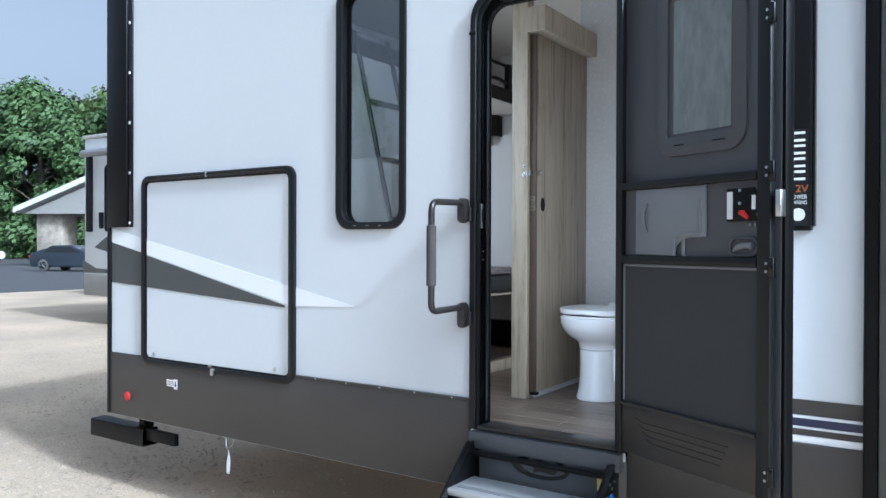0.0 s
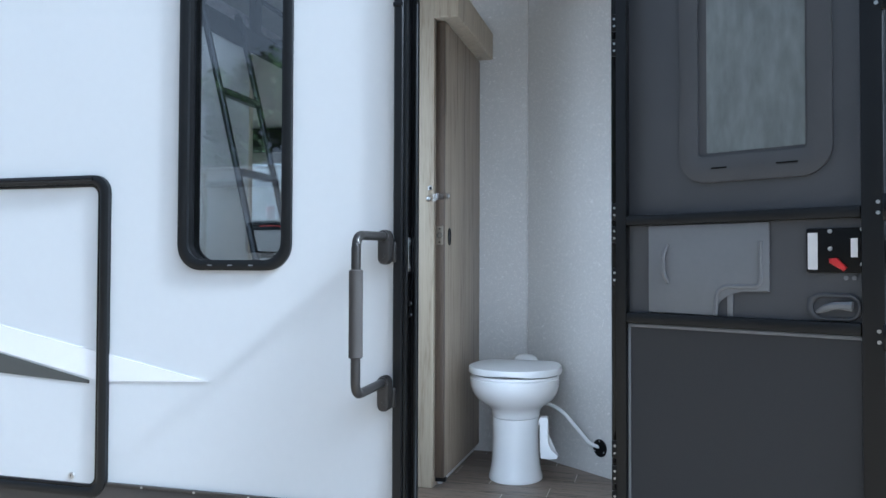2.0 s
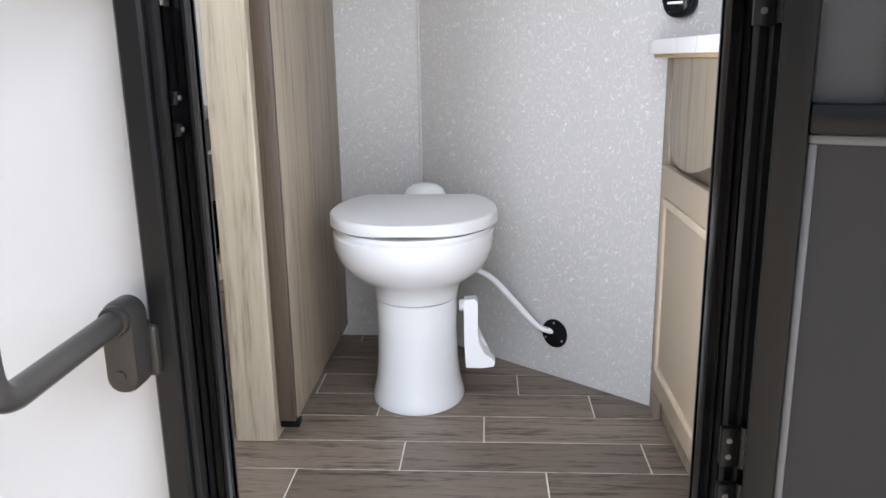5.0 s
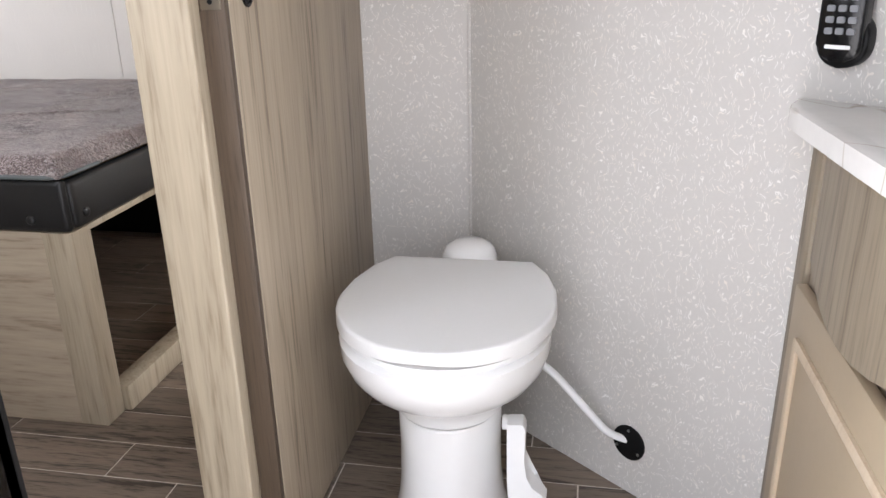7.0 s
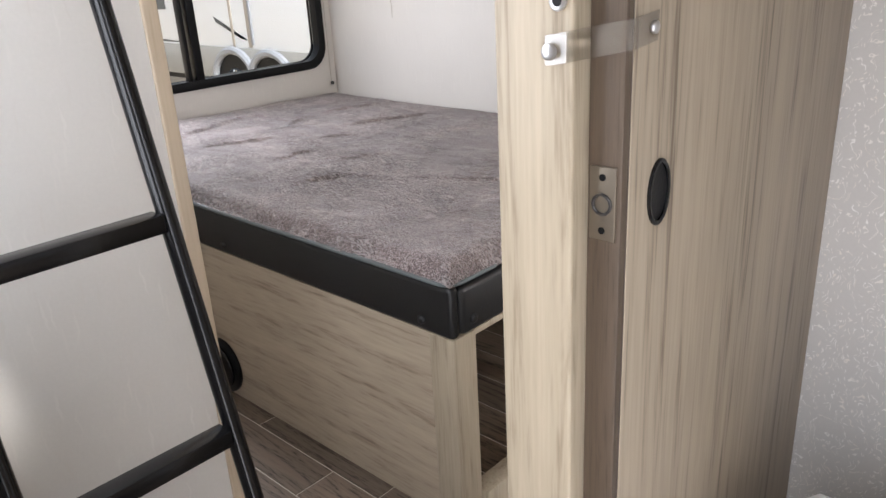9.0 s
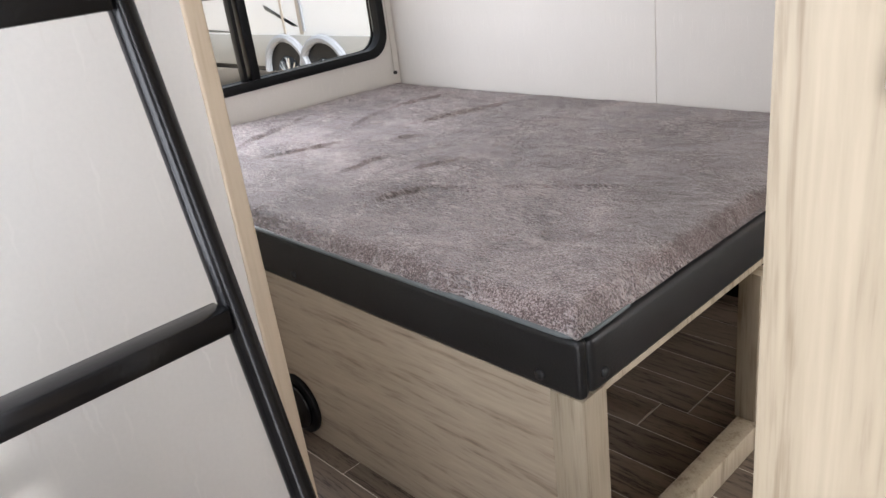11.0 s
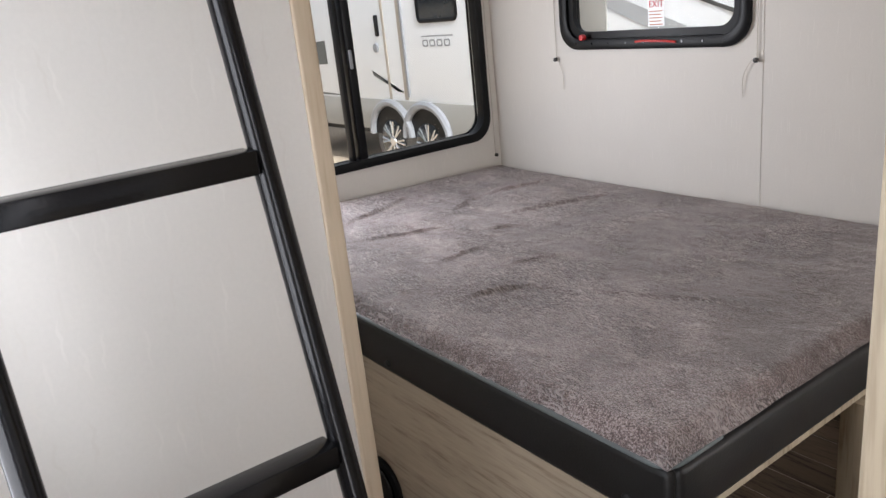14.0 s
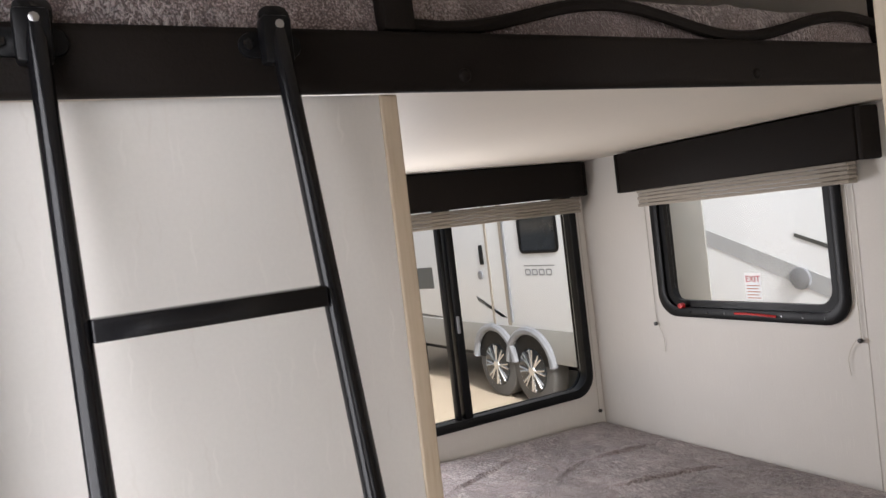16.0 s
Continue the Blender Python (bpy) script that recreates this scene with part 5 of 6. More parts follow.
part("grille", disc((-3.25, BY - 0.006, 0.843), (0, -1, 0), 0.066, 0.012, 28, 0.005), M_BLACK_GLOSS, sp)
setting("trim_plinth", box(RI + 0.003, -1.9, 5.128, 5.216, FL, 0.945, 0.004), M_BLACK, (-3.2, 5.1, FL), "black boxed duct along the far wall")


CREASES = [((-3.067, 4.038), (-3.018, 4.2), 0.0105), ((-3.018, 4.2), (-2.808, 4.242), 0.0090), ((-2.9, 4.235), (-2.563, 4.423), 0.0075), ((-3.882, 4.123), (-4.124, 4.611), 0.0135),
           ((-3.766, 4.52), (-3.879, 4.756), 0.0105), ((-3.879, 4.756), (-3.846, 5.122), 0.0120), ((-3.589, 4.61), (-3.493, 5.078), 0.0135), ((-3.338, 4.159), (-3.345, 4.356), 0.0090),
           ((-3.488, 4.455), (-3.442, 4.572), 0.0090), ((-4.16, 4.623), (-3.809, 4.599), 0.0090), ((-3.7, 4.1), (-3.62, 4.42), 0.0090), ((-2.403, 4.967), (-2.35, 5.05), 0.0075), ((-3.16, 4.25), (-3.1, 4.45), 0.0075)]


def crease(x, y):
    """Folds of the loose cover: a low ridge with a groove along one side."""
    z = 0
    x, y = x + 0.012 * noise.noise(Vector((x * 9, y * 9, 1))), y + 0.012 * noise.noise(Vector((x * 9, y * 9, 5)))
    for (ax, ay), (bx, by), amp in CREASES:
        dx, dy = bx - ax, by - ay
        ln = math.hypot(dx, dy)
        t = ((x - ax) * dx + (y - ay) * dy) / (ln * ln)
        if -0.15 < t < 1.15:
            d = ((x - ax) * dy - (y - ay) * dx) / ln
            z += amp * math.exp(-((t - 0.5) / 0.42) ** 4) * 0.7 * (math.exp(-(d / 0.009) ** 2) - 0.45 * math.exp(-((d - 0.016) / 0.01) ** 2))
    return z


def mattress(name, x0, x1, y0, y1, z0, z1, label, cuts=230, seed=3, slope=0.0):
    th = thing(name, ((x0 + x1) / 2, (y0 + y1) / 2, z0), label, "mattress")
    b = bmesh.new()
    nx, ny = cuts, int(cuts * (y1 - y0) / (x1 - x0))
    grid = []
    r = 0.03
    for i in range(nx + 1):
        col = []
        for j in range(ny + 1):
            u, v = i / nx, j / ny
            x, y = x0 + (x1 - x0) * u, y0 + (y1 - y0) * v
            ed = min(x - x0, x1 - x, y - y0, y1 - y)
            zt = z1 - slope * (y - y0) / (y1 - y0)
            z = zt if ed >= r else zt - r + math.sqrt(max(0, r * r - (r - ed) ** 2))
            q = Vector((x, y, seed))
            z += 0.009 * noise.noise(q * 2.1) + 0.004 * noise.noise(q * 6)
            z += crease(x, y) if seed == 3 else 0.006 * math.exp(-(noise.noise(q * 2.2) / 0.04) ** 2)
            z += 0.0014 * noise.noise(Vector((x * 24, y * 30, 6))) + 0.0022 * noise.noise(Vector((x * 62, y * 50, 2)))
            col.append(b.verts.new((x, y, z)))
        grid.append(col)
    for i in range(nx):
        for j in range(ny):
            b.faces.new((grid[i][j], grid[i + 1][j], grid[i + 1][j + 1], grid[i][j + 1]))
    rim = [grid[i][0] for i in range(nx + 1)] + [grid[nx][j] for j in range(1, ny + 1)] + [grid[i][ny] for i in range(nx - 1, -1, -1)] + [grid[0][j] for j in range(ny - 1, 0, -1)]
    prev = rim
    for zz, out in ((0.5, 0.010), (0.0, 0.004)):
        nxt = []
        for v in rim:
            c = Vector(((x0 + x1) / 2, (y0 + y1) / 2, 0))
            sgn = Vector((math.copysign(1, v.co.x - c.x) if min(v.co.x - x0, x1 - v.co.x) < 1e-4 else 0, math.copysign(1, v.co.y - c.y) if min(v.co.y - y0, y1 - v.co.y) < 1e-4 else 0, 0))
            nxt.append(b.verts.new(Vector((v.co.x, v.co.y, z0 + (v.co.z - z0) * zz)) + sgn * (out + 0.004 * noise.noise(v.co * 9))))
        for k in range(len(rim)):
            b.faces.new((prev[k], prev[(k + 1) % len(rim)], nxt[(k + 1) % len(rim)], nxt[k]))
        prev = nxt
    b.faces.new(prev)
    part("cover", b, M_FLEECE, th)
    return th


mt = mattress("mattress", RI + 0.02, BX - 0.008, BY + 0.008, 5.195, 1.3385, 1.386, "dark taupe plush fleece mattress with rumpled cover", slope=0.036)
part("piping", tube(arc_path([(RI + 0.03, BY + 0.001, 1.3425), (BX - 0.001, BY + 0.001, 1.3425), (BX - 0.003, BY + 0.14, 1.3425)], 0.04, 5), 0.0055, 8), M_PIPING, mt, "grey piping cord")

# ---- partition, upper bunk, ladder ----
PX, PY = -2.58, 3.49
part_w = setting("wall_partition", box(PX - 0.03, PX, WI + 0.005, PY - 0.028, FL, 2.497), M_LINEN, (PX, 3.2, FL), "pale papered partition panel at the bunk's end")
setting("trim_partition", box(PX - 0.034, PX + 0.004, PY - 0.0275, PY, FL, 2.497, 0.003), M_WOODT, (PX, PY, FL), "pale maple edge trim of the partition")
bunk = thing("upper_bunk", (-3.4, 4.05, 2.5), "upper bunk with a black padded rail and cream underside", "bunk bed")
part("underside", box(RI + 0.003, PX - 0.002, WI + 0.006, FI - 0.003, 2.515, 2.535), M_CEIL, bunk, "cream underside board")
bb = [(PX + 0.03, y, 2.518) for y in (3.593, 4.241, 4.89)]
# taken as the lower rails' leatherette; weaker light is put into this darker colour
pr = part("padded_rail", pad(PX - 0.004, PX + 0.028, WI + 0.006, FI - 0.003, 2.497, 2.585, bb), M_VALANCE, bunk, "leatherette padded rail, its shade put into a darker brown")
for c in bb:
    part("button", disc((PX + 0.027, c[1], c[2]), (1, 0, 0), 0.012, 0.007, 14, 0.003, None, 0.008), M_VALANCE, pr)
gr = part("guard_rail", tube([(PX + 0.005, y, 2.618 + 0.024 * math.sin((y - 3.74) * 9.6)) for y in [3.50 + k * 0.03 for k in range(40)]], 0.011, 8), M_VALANCE, bunk, "wavy dark metal guard rail")
for y in (3.50, 4.70):
    part("post", box(PX - 0.012, PX + 0.022, y - 0.025, y + 0.025, 2.586, 2.76, 0.004), M_VALANCE, gr)
part("top_bar", tube([(PX + 0.005, 3.50, 2.745), (PX + 0.005, 4.70, 2.745)], 0.011, 8), M_VALANCE, gr)
mattress("mattress", RI + 0.02, PX - 0.015, WI + 0.02, 5.195, 2.536, 2.665, "dark plush fleece mattress on the upper bunk", 70, 8)

lad = thing("ladder", (-2.25, 3.16, FL), "black steel bunk ladder leaning on the upper bunk", "ladder")
LY0, LY1 = 3.033, 3.309


def lad_x(z):
    return -2.234 - (z - 1.353) * 0.245


for y in (LY0, LY1):
    s = part("stile", tube([(lad_x(FL), y, FL), (lad_x(1.6), y, 1.6), (lad_x(2.585), y, 2.585)], 0.0125, 14), M_BLACK_GLOSS, lad)
    part("foot", tube([(lad_x(FL), y, FL + 0.001), (lad_x(FL + 0.04), y, FL + 0.04)], 0.016, 12), M_BLACK, s, "rubber foot")
    part("cap", disc((lad_x(2.585), y, 2.583), (-0.24, 0, 1), 0.0135, 0.006, 12, 0.002), M_BLACK, s)
    part("hook_plate", prism(rrect(y - 0.048, y + 0.034, 2.541, 2.573, 0.015, 5), PX + 0.0285, PX + 0.034, on_x, 0.002), M_BLACK, s)
    part("lug", prism(rrect(y - 0.02, y + 0.02, 2.572, 2.606, 0.012, 5), PX + 0.034, PX + 0.041, on_x, 0.002), M_BLACK_GLOSS, s)
    part("pin", disc((lad_x(2.585) + 0.012, y, 2.578), (1, 0, 0), 0.006, 0.004, 8, 0.001), M_STEEL, s)
    part("hook_block", box(PX + 0.03, lad_x(2.55) + 0.006, y - 0.022, y + 0.016, 2.53, 2.59, 0.005), M_BLACK, s)
    part("bolt", disc((PX + 0.034, y - 0.037, 2.557), (1, 0, 0), 0.008, 0.006, 6, 0.001), M_BLACK_GLOSS, s)
for k in range(5):
    z = 1.345 + (k - 1) * 0.2965
    x = lad_x(z)
    rg = box(x - 0.016, x + 0.016, LY0 + 0.011, LY1 - 0.011, z - 0.0125, z + 0.0125, 0.003)
    part("rung", rg, M_BLACK_GLOSS, lad)

# ---- window valances, shades, cords ----
v2 = thing("window_valance", (RI, 4.55, 2.36), "dark brown padded valance over the rear window", "valance", "window valances")
part("face", box(RI + 0.072, RI + 0.09, 3.638, 5.172, 2.362, 2.512, 0.007, 3), M_VALANCE, v2)
part("top_board", box(RI + 0.001, RI + 0.071, 3.638, 5.172, 2.494, 2.506, 0.002), M_VALANCE, v2)
for y in (3.62, 5.1725):
    part("end_cap", box(RI + 0.001, RI + 0.089, y, y + 0.0175, 2.362, 2.511, 0.006), M_VALANCE, v2)
v3 = thing("window_valance", (-3.42, FI, 2.35), "dark brown padded valance over the egress window", "valance", "window valances")
part("face", box(-3.932, -2.928, FI - 0.095, FI - 0.077, 2.35, 2.508, 0.007, 3), M_VALANCE, v3)
part("top_board", box(-3.932, -2.928, FI - 0.0765, FI - 0.001, 2.49, 2.502, 0.002), M_VALANCE, v3)
for x in (-3.95, -2.9275):
    part("end_cap", box(x, x + 0.0175, FI - 0.094, FI - 0.001, 2.35, 2.507, 0.006), M_VALANCE, v3)
s2 = thing("pleated_blind", (RI, 4.55, 2.29), "beige pleated shade drawn up", "shade", "window shades")
s3 = thing("pleated_blind", (-3.42, FI, 2.29), "beige pleated shade drawn up", "shade", "window shades")
for k in range(5):
    z = 2.292 + k * 0.0135
    part("pleat", box(RI + 0.012, RI + 0.06 - 0.006 * (k % 2), 3.68, 5.165, z, z + 0.0125, 0.004), M_SHADE, s2)
    part("pleat", box(-3.875, -2.985, FI - 0.06 + 0.006 * (k % 2), FI - 0.012, z - 0.006, z + 0.0065, 0.004), M_SHADE, s3)


def cord(x, y, ztop, zb, tail, nx_, ny_):
    c = thing("shade_cord", (x, y, zb), "thin pale shade cord held by a small cleat", "cord", "shade cords")
    part("cord", tube([(x, y, ztop), (x, y, (ztop + zb) / 2), (x, y, zb)], 0.0014, 5), M_CORD, c)
    part("cleat", disc((x, y, zb), (nx_, ny_, 0), 0.008, 0.012, 10, 0.002), M_BRONZE, c)
    if tail:
        part("tail", tube(arc_path([(x + 0.005, y, zb), (x + tail * 0.25, y - 0.004, zb + 0.004), (x + tail, y - 0.002, zb - 0.05), (x + tail * 0.9, y, zb - 0.115)], 0.04, 5), 0.0012, 5), M_CORD, c)


cord(-3.895, FI - 0.006, 2.35, 1.806, 0.035, 0, -1)
cord(-3.03, FI - 0.006, 2.35, 1.80, -0.05, 0, -1)
cord(RI + 0.006, 5.185, 2.36, 1.392, 0, 1, 0)
setting("trim_seam", box(-3.014, -3.012, FI - 0.0022, FI - 0.0002, FL, 2.5), M_LINEN, (-3.013, FI, FL), "thin panel seam on the far wall")

# ---- neighbouring trailer on the lot ----
NXA, NXB, NYA = -13.75, -3.6, 8.3
nt = thing("travel_trailer", ((NXA + NXB) / 2, NYA + 1.2, 0), "white travel trailer with grey graphics parked on the gravel", "trailer")
part("body", box(NXA, NXB, NYA, NYA + 2.44, 0.62, 3.5, 0.04), M_SKIN, nt)
part("skirt", box(NXA + 0.02, NXB - 0.02, NYA - 0.012, NYA + 2.452, 0.55, 0.95, 0.004), M_SIDING, nt)
part("roof_edge", box(NXA - 0.03, NXB + 0.03, NYA - 0.03, NYA + 2.47, 3.5, 3.56, 0.01), M_ROOF, nt)
part("frame_beam", box(NXA + 0.4, NXB - 0.3, NYA + 0.3, NYA + 2.1, 0.40, 0.55, 0.01), M_BLACK, nt)
for x0, x1 in ((-9.70, -9.63), (-10.05, -10.0), (-7.62, -7.5)):
    part("seam_strip", box(x0, x1, NYA - 0.008, NYA - 0.001, 0.96, 3.48), M_SHADE, nt)


def nwin(x0, x1, z0, z1):
    w = part("window", ring(rrect(x0, x1, z0, z1, 0.08, 5), rrect(x0 + 0.04, x1 - 0.04, z0 + 0.04, z1 - 0.04, 0.05, 5), NYA - 0.001, NYA - 0.02, on_y), M_BLACK, nt)
    part("pane", prism(rrect(x0 + 0.03, x1 - 0.03, z0 + 0.03, z1 - 0.03, 0.05, 5), NYA - 0.001, NYA - 0.006, on_y), M_DARKGLASS, w)


nwin(-9.27, -8.5, 1.86, 2.45)
nwin(NXA + 0.68, NXA + 1.3, 1.74, 2.97)
# grey sheet standing in for a dark reflection in the egress window's left part
part("reflection_panel", box(-6.88, -6.38, NYA - 0.014, NYA - 0.001, 0.98, 3.45, 0.004), M_SIDING, nt)
part("door_slat", box(-9.619, -9.58, NYA - 0.02, NYA - 0.001, 1.0, 2.95), M_GREYPL, nt)
part("door_handle", box(-10.2, -10.13, NYA - 0.03, NYA - 0.001, 1.74, 2.0, 0.01), M_BLACK, nt)
part("vent_cap", disc((-10.24, NYA - 0.001, 1.6), (0, -1, 0), 0.06, 0.02, 16, 0.004), M_GREYPL, nt)
part("vent_cap", disc((-5.47, NYA - 0.001, 1.57), (0, -1, 0), 0.09, 0.03, 18, 0.004), M_GREYPL, nt)
part("graphic", prism([(-6.37, 2.0), (-6.37, 1.87), (-5.2, 1.40), (-4.6, 1.25), (-5.1, 1.52)], NYA - 0.001, NYA - 0.005, on_y), M_PALE_DECAL, nt)
part("graphic", prism([(-5.5, 1.93), (-4.9, 1.72), (-5.0, 1.72), (-5.5, 1.90)], NYA - 0.001, NYA - 0.005, on_y), M_GREY_DECAL, nt)
part("graphic", prism([(-10.42, 1.32), (-9.85, 1.06), (-9.7, 1.05), (-10.38, 1.25)], NYA - 0.001, NYA - 0.005, on_y), M_GREY_DECAL, nt)
part("graphic", prism([(NXA + 0.35, 1.45), (NXA + 0.8, 1.68), (-11.6, 1.72), (-11.6, 1.4), (NXA + 0.8, 1.36)], NYA - 0.001, NYA - 0.005, on_y), M_GREY_DECAL, nt)
part("graphic", prism([(NXA, 1.2), (NXA + 0.4, 1.06), (-11, 0.97), (NXA, 0.97)], NYA - 0.001, NYA - 0.005, on_y), M_GREY_DECAL, nt)
nm = part("name_mark", box(-9.22, -8.62, NYA - 0.0025, NYA - 0.001, 1.705, 1.72), M_GREYPL, nt)
for k in range(4):
    x = -9.21 + k * 0.14
    part("mark", ring(rrect(x, x + 0.11, 1.595, 1.675, 0.02, 2), rrect(x + 0.016, x + 0.094, 1.611, 1.659, 0.012, 2), NYA - 0.001, NYA - 0.006, on_y), M_GREYPL, nm)
part("awning_arm", box(NXA + 0.2, NXA + 0.3, NYA - 0.09, NYA - 0.001, 1.74, 3.2, 0.01), M_BLACK, nt)
part("awning_roll", tube([(NXA + 0.15, NYA - 0.12, 3.2), (-7.7, NYA - 0.12, 3.2)], 0.07, 12), M_GREYPL, nt)
part("port", box(NXA + 0.53, NXA + 0.64, NYA - 0.02, NYA - 0.001, 1.80, 2.1, 0.03), M_BLACK, nt)


def wheel(parent, c, r, w, axis=(0, -1, 0), spokes=8):
    c, ax = Vector(c), Vector(axis)
    t = part("wheel", disc(c, ax, r, w, 36, 0.035), M_TYRE, parent, "black tyre on a machined alloy rim")
    rim = part("rim", disc(c + ax * (w - 0.004), ax, r * 0.66, 0.012, 28, 0.004), M_DARKGLASS, t)
    s = ax.cross(Vector((0, 0, 1))).normalized()
    b = bmesh.new()
    for k in range(spokes):
        a0 = 6.28318 * k / spokes
        d = s * math.cos(a0) + Vector((0, 0, 1)) * math.sin(a0)
        for e in (-0.12, 0.12):
            d2 = s * math.cos(a0 + e) + Vector((0, 0, 1)) * math.sin(a0 + e)
            tube([c + ax * (w + 0.012) + d * r * 0.14, c + ax * (w + 0.012) + d2 * r * 0.62], r * 0.035, 5, False, b)
    part("spokes", b, M_ALLOY, t)
    part("hub", disc(c + ax * w, ax, r * 0.15, 0.03, 14, 0.006), M_ALLOY, t)


for x in (-10.06, -9.27):
    wheel(nt, (x, NYA + 0.23, 0.42), 0.42, 0.24)
    part("fender", tube([(x + 0.46 * math.cos(radians(a0)), NYA - 0.03, 0.50 + 0.42 * math.sin(radians(a0))) for a0 in range(0, 181, 15)], 0.05, 8), M_GREYPL, nt)
    part("wheel_well", prism([(x + 0.44 * math.cos(radians(a0)), 0.50 + 0.395 * math.sin(radians(a0))) for a0 in range(0, 181, 15)], NYA - 0.0145, NYA - 0.0125, on_y), M_BLACK, nt)
part("jack_leg", box(-12.75, -12.65, NYA + 0.2, NYA + 0.3, 0.0, 0.42, 0.01), M_BLACK, nt)
part("jack_leg", box(-8.05, -7.97, NYA + 0.1, NYA + 0.2, 0.0, 0.5, 0.01), M_GREYPL, nt)

# a second one, further along the row
t2 = thing("travel_trailer", (-18, 13.5, 0), "white trailer with dark graphics further down the lot", "trailer")
part("body", box(-19.3, -15.3, 12.6, 15.0, 0.65, 3.4, 0.05), M_SKIN, t2)
part("skirt", box(-19.25, -15.35, 12.58, 15.02, 0.5, 0.95, 0.01), M_SKIRT, t2)
part("graphic", prism([(-19, 2.3), (-16, 1.5), (-15.4, 1.6), (-18, 2.0)], 12.592, 12.597, on_y), M_GREY_DECAL, t2)
for x in (-18.2, -17.4):
    wheel(t2, (x, 12.8, 0.36), 0.36, 0.2)
part("leg", box(-16.5, -16.4, 13.0, 13.1, 0, 0.5), M_BLACK, t2)

# the row of trailers across the lot, which the window panes mirror
copy_thing(nt, pose(-8.5, -9.5, 0, 0, 0, 180))
copy_thing(nt, pose(5.5, -10.5, 0, 0, 0, 175))

# ---- distance: cars, office building, trees ----
def car(c, yaw, paint, label, wagon):
    L = 4.8
    ob = thing("car", c, label, "car")
    m = pose(c[0], c[1], 0, 0, 0, yaw)
    tail = -2.35
    roof = [(tail, 0.42), (tail - 0.03, 0.75), (tail + 0.05, 1.02 if not wagon else 1.25), (-1.6, 1.08 if not wagon else 1.62), (-0.9, 1.44 if not wagon else 1.68), (0.35, 1.45 if not wagon else 1.66), (1.15, 1.02), (2.25, 0.86), (2.38, 0.55), (2.3, 0.25), (-2.25, 0.25)]
    b = prism(roof, -0.9, 0.9, lambda u, v, d: Vector((u, d, v)))
    bmesh.ops.bevel(b, geom=b.edges[:], offset=0.09, segments=3, profile=0.5, affect="EDGES")
    b.transform(m)
    part("body", b, paint, ob)
    for s in (-1, 1):
        g = prism([(-1.5, 1.05), (-0.9, 1.36 if not wagon else 1.55), (0.3, 1.37 if not wagon else 1.52), (0.95, 1.03)], s * 0.893, s * 0.906, lambda u, v, d: Vector((u, d, v)))
        g.transform(m)
        part("side_window", g, M_DARKGLASS, ob)
        tl = box(tail - 0.05, tail + 0.22, s * 0.55, s * 0.88, 0.72, 0.9, 0.03)
        tl.transform(m)
        part("tail_lamp", tl, M_RED, ob)
        for x in (-1.45, 1.4):
            ax = m.to_3x3() @ Vector((0, s, 0))
            wheel(ob, m @ Vector((x, s * 0.70, 0.34)), 0.34, 0.21, tuple(ax), 5)
    rg = prism([(-0.7, 1.10), (0.7, 1.10), (0.6, 1.40 if not wagon else 1.55), (-0.6, 1.40 if not wagon else 1.55)], 0, 0.02, lambda u, v, d: Vector((-1.62 + (v - 1.08) * (1.6 if not wagon else 0.3) - d * 2.4, u, v)))
    rg.transform(m)
    part("rear_window", rg, M_DARKGLASS, ob)
    pl = box(tail - 0.06, tail, -0.26, 0.26, 0.55, 0.68, 0.01)
    pl.transform(m)
    part("number_plate", pl, M_WHITEPL, ob)
    return ob


car((-40.3, 23.8, 0), 20, M_CARPAINT, "steel blue-grey sedan parked on the asphalt", False)
car((-67, 30.5, 0), 60, M_CARWHITE, "white wagon parked far off on the asphalt", True)

BO = Vector((-47.5, 31.1, 0))
hs = thing("office_building", tuple(BO), "low office building with fieldstone pillar and shallow gable roof", "building")
rot = pose(BO.x, BO.y, 0, 0, 0, 28)


def hbox(x0, x1, y0, y1, z0, z1, bevel=0.0):
    b = box(x0, x1, y0, y1, z0, z1, bevel)
    b.transform(rot)
    return b


part("wall", hbox(-3, 14, 1.5, 9, 0, 3.6), M_FIELDSTONE, hs)
part("pillar", hbox(-5.0, -3.2, -1.6, 0.2, 0, 3.6, 0.05), M_FIELDSTONE, hs, "fieldstone pillar")
rf = prism([(-6.0, 3.55), (5.0, 8.0), (16, 3.55), (16, 3.9), (5, 8.4), (-6.0, 3.9)], -2.6, 10, on_y)
rf.transform(rot)
part("roof", rf, M_ROOF, hs)
sf = prism([(-5.6, 3.5), (15.6, 3.5), (5, 7.8)], -2.2, -2.0, on_y)
sf.transform(rot)
part("gable", sf, M_SIDING, hs)
dr = part("door", hbox(-2.2, -1.1, 1.42, 1.52, 0, 2.6), M_BLACK, hs)
wd = part("window", hbox(-0.9, 1.4, 1.42, 1.52, 0.9, 2.8), M_SKIN, hs)
part("pane", hbox(-0.7, 1.2, 1.38, 1.42, 1.8, 2.6), M_DARKGLASS, wd)


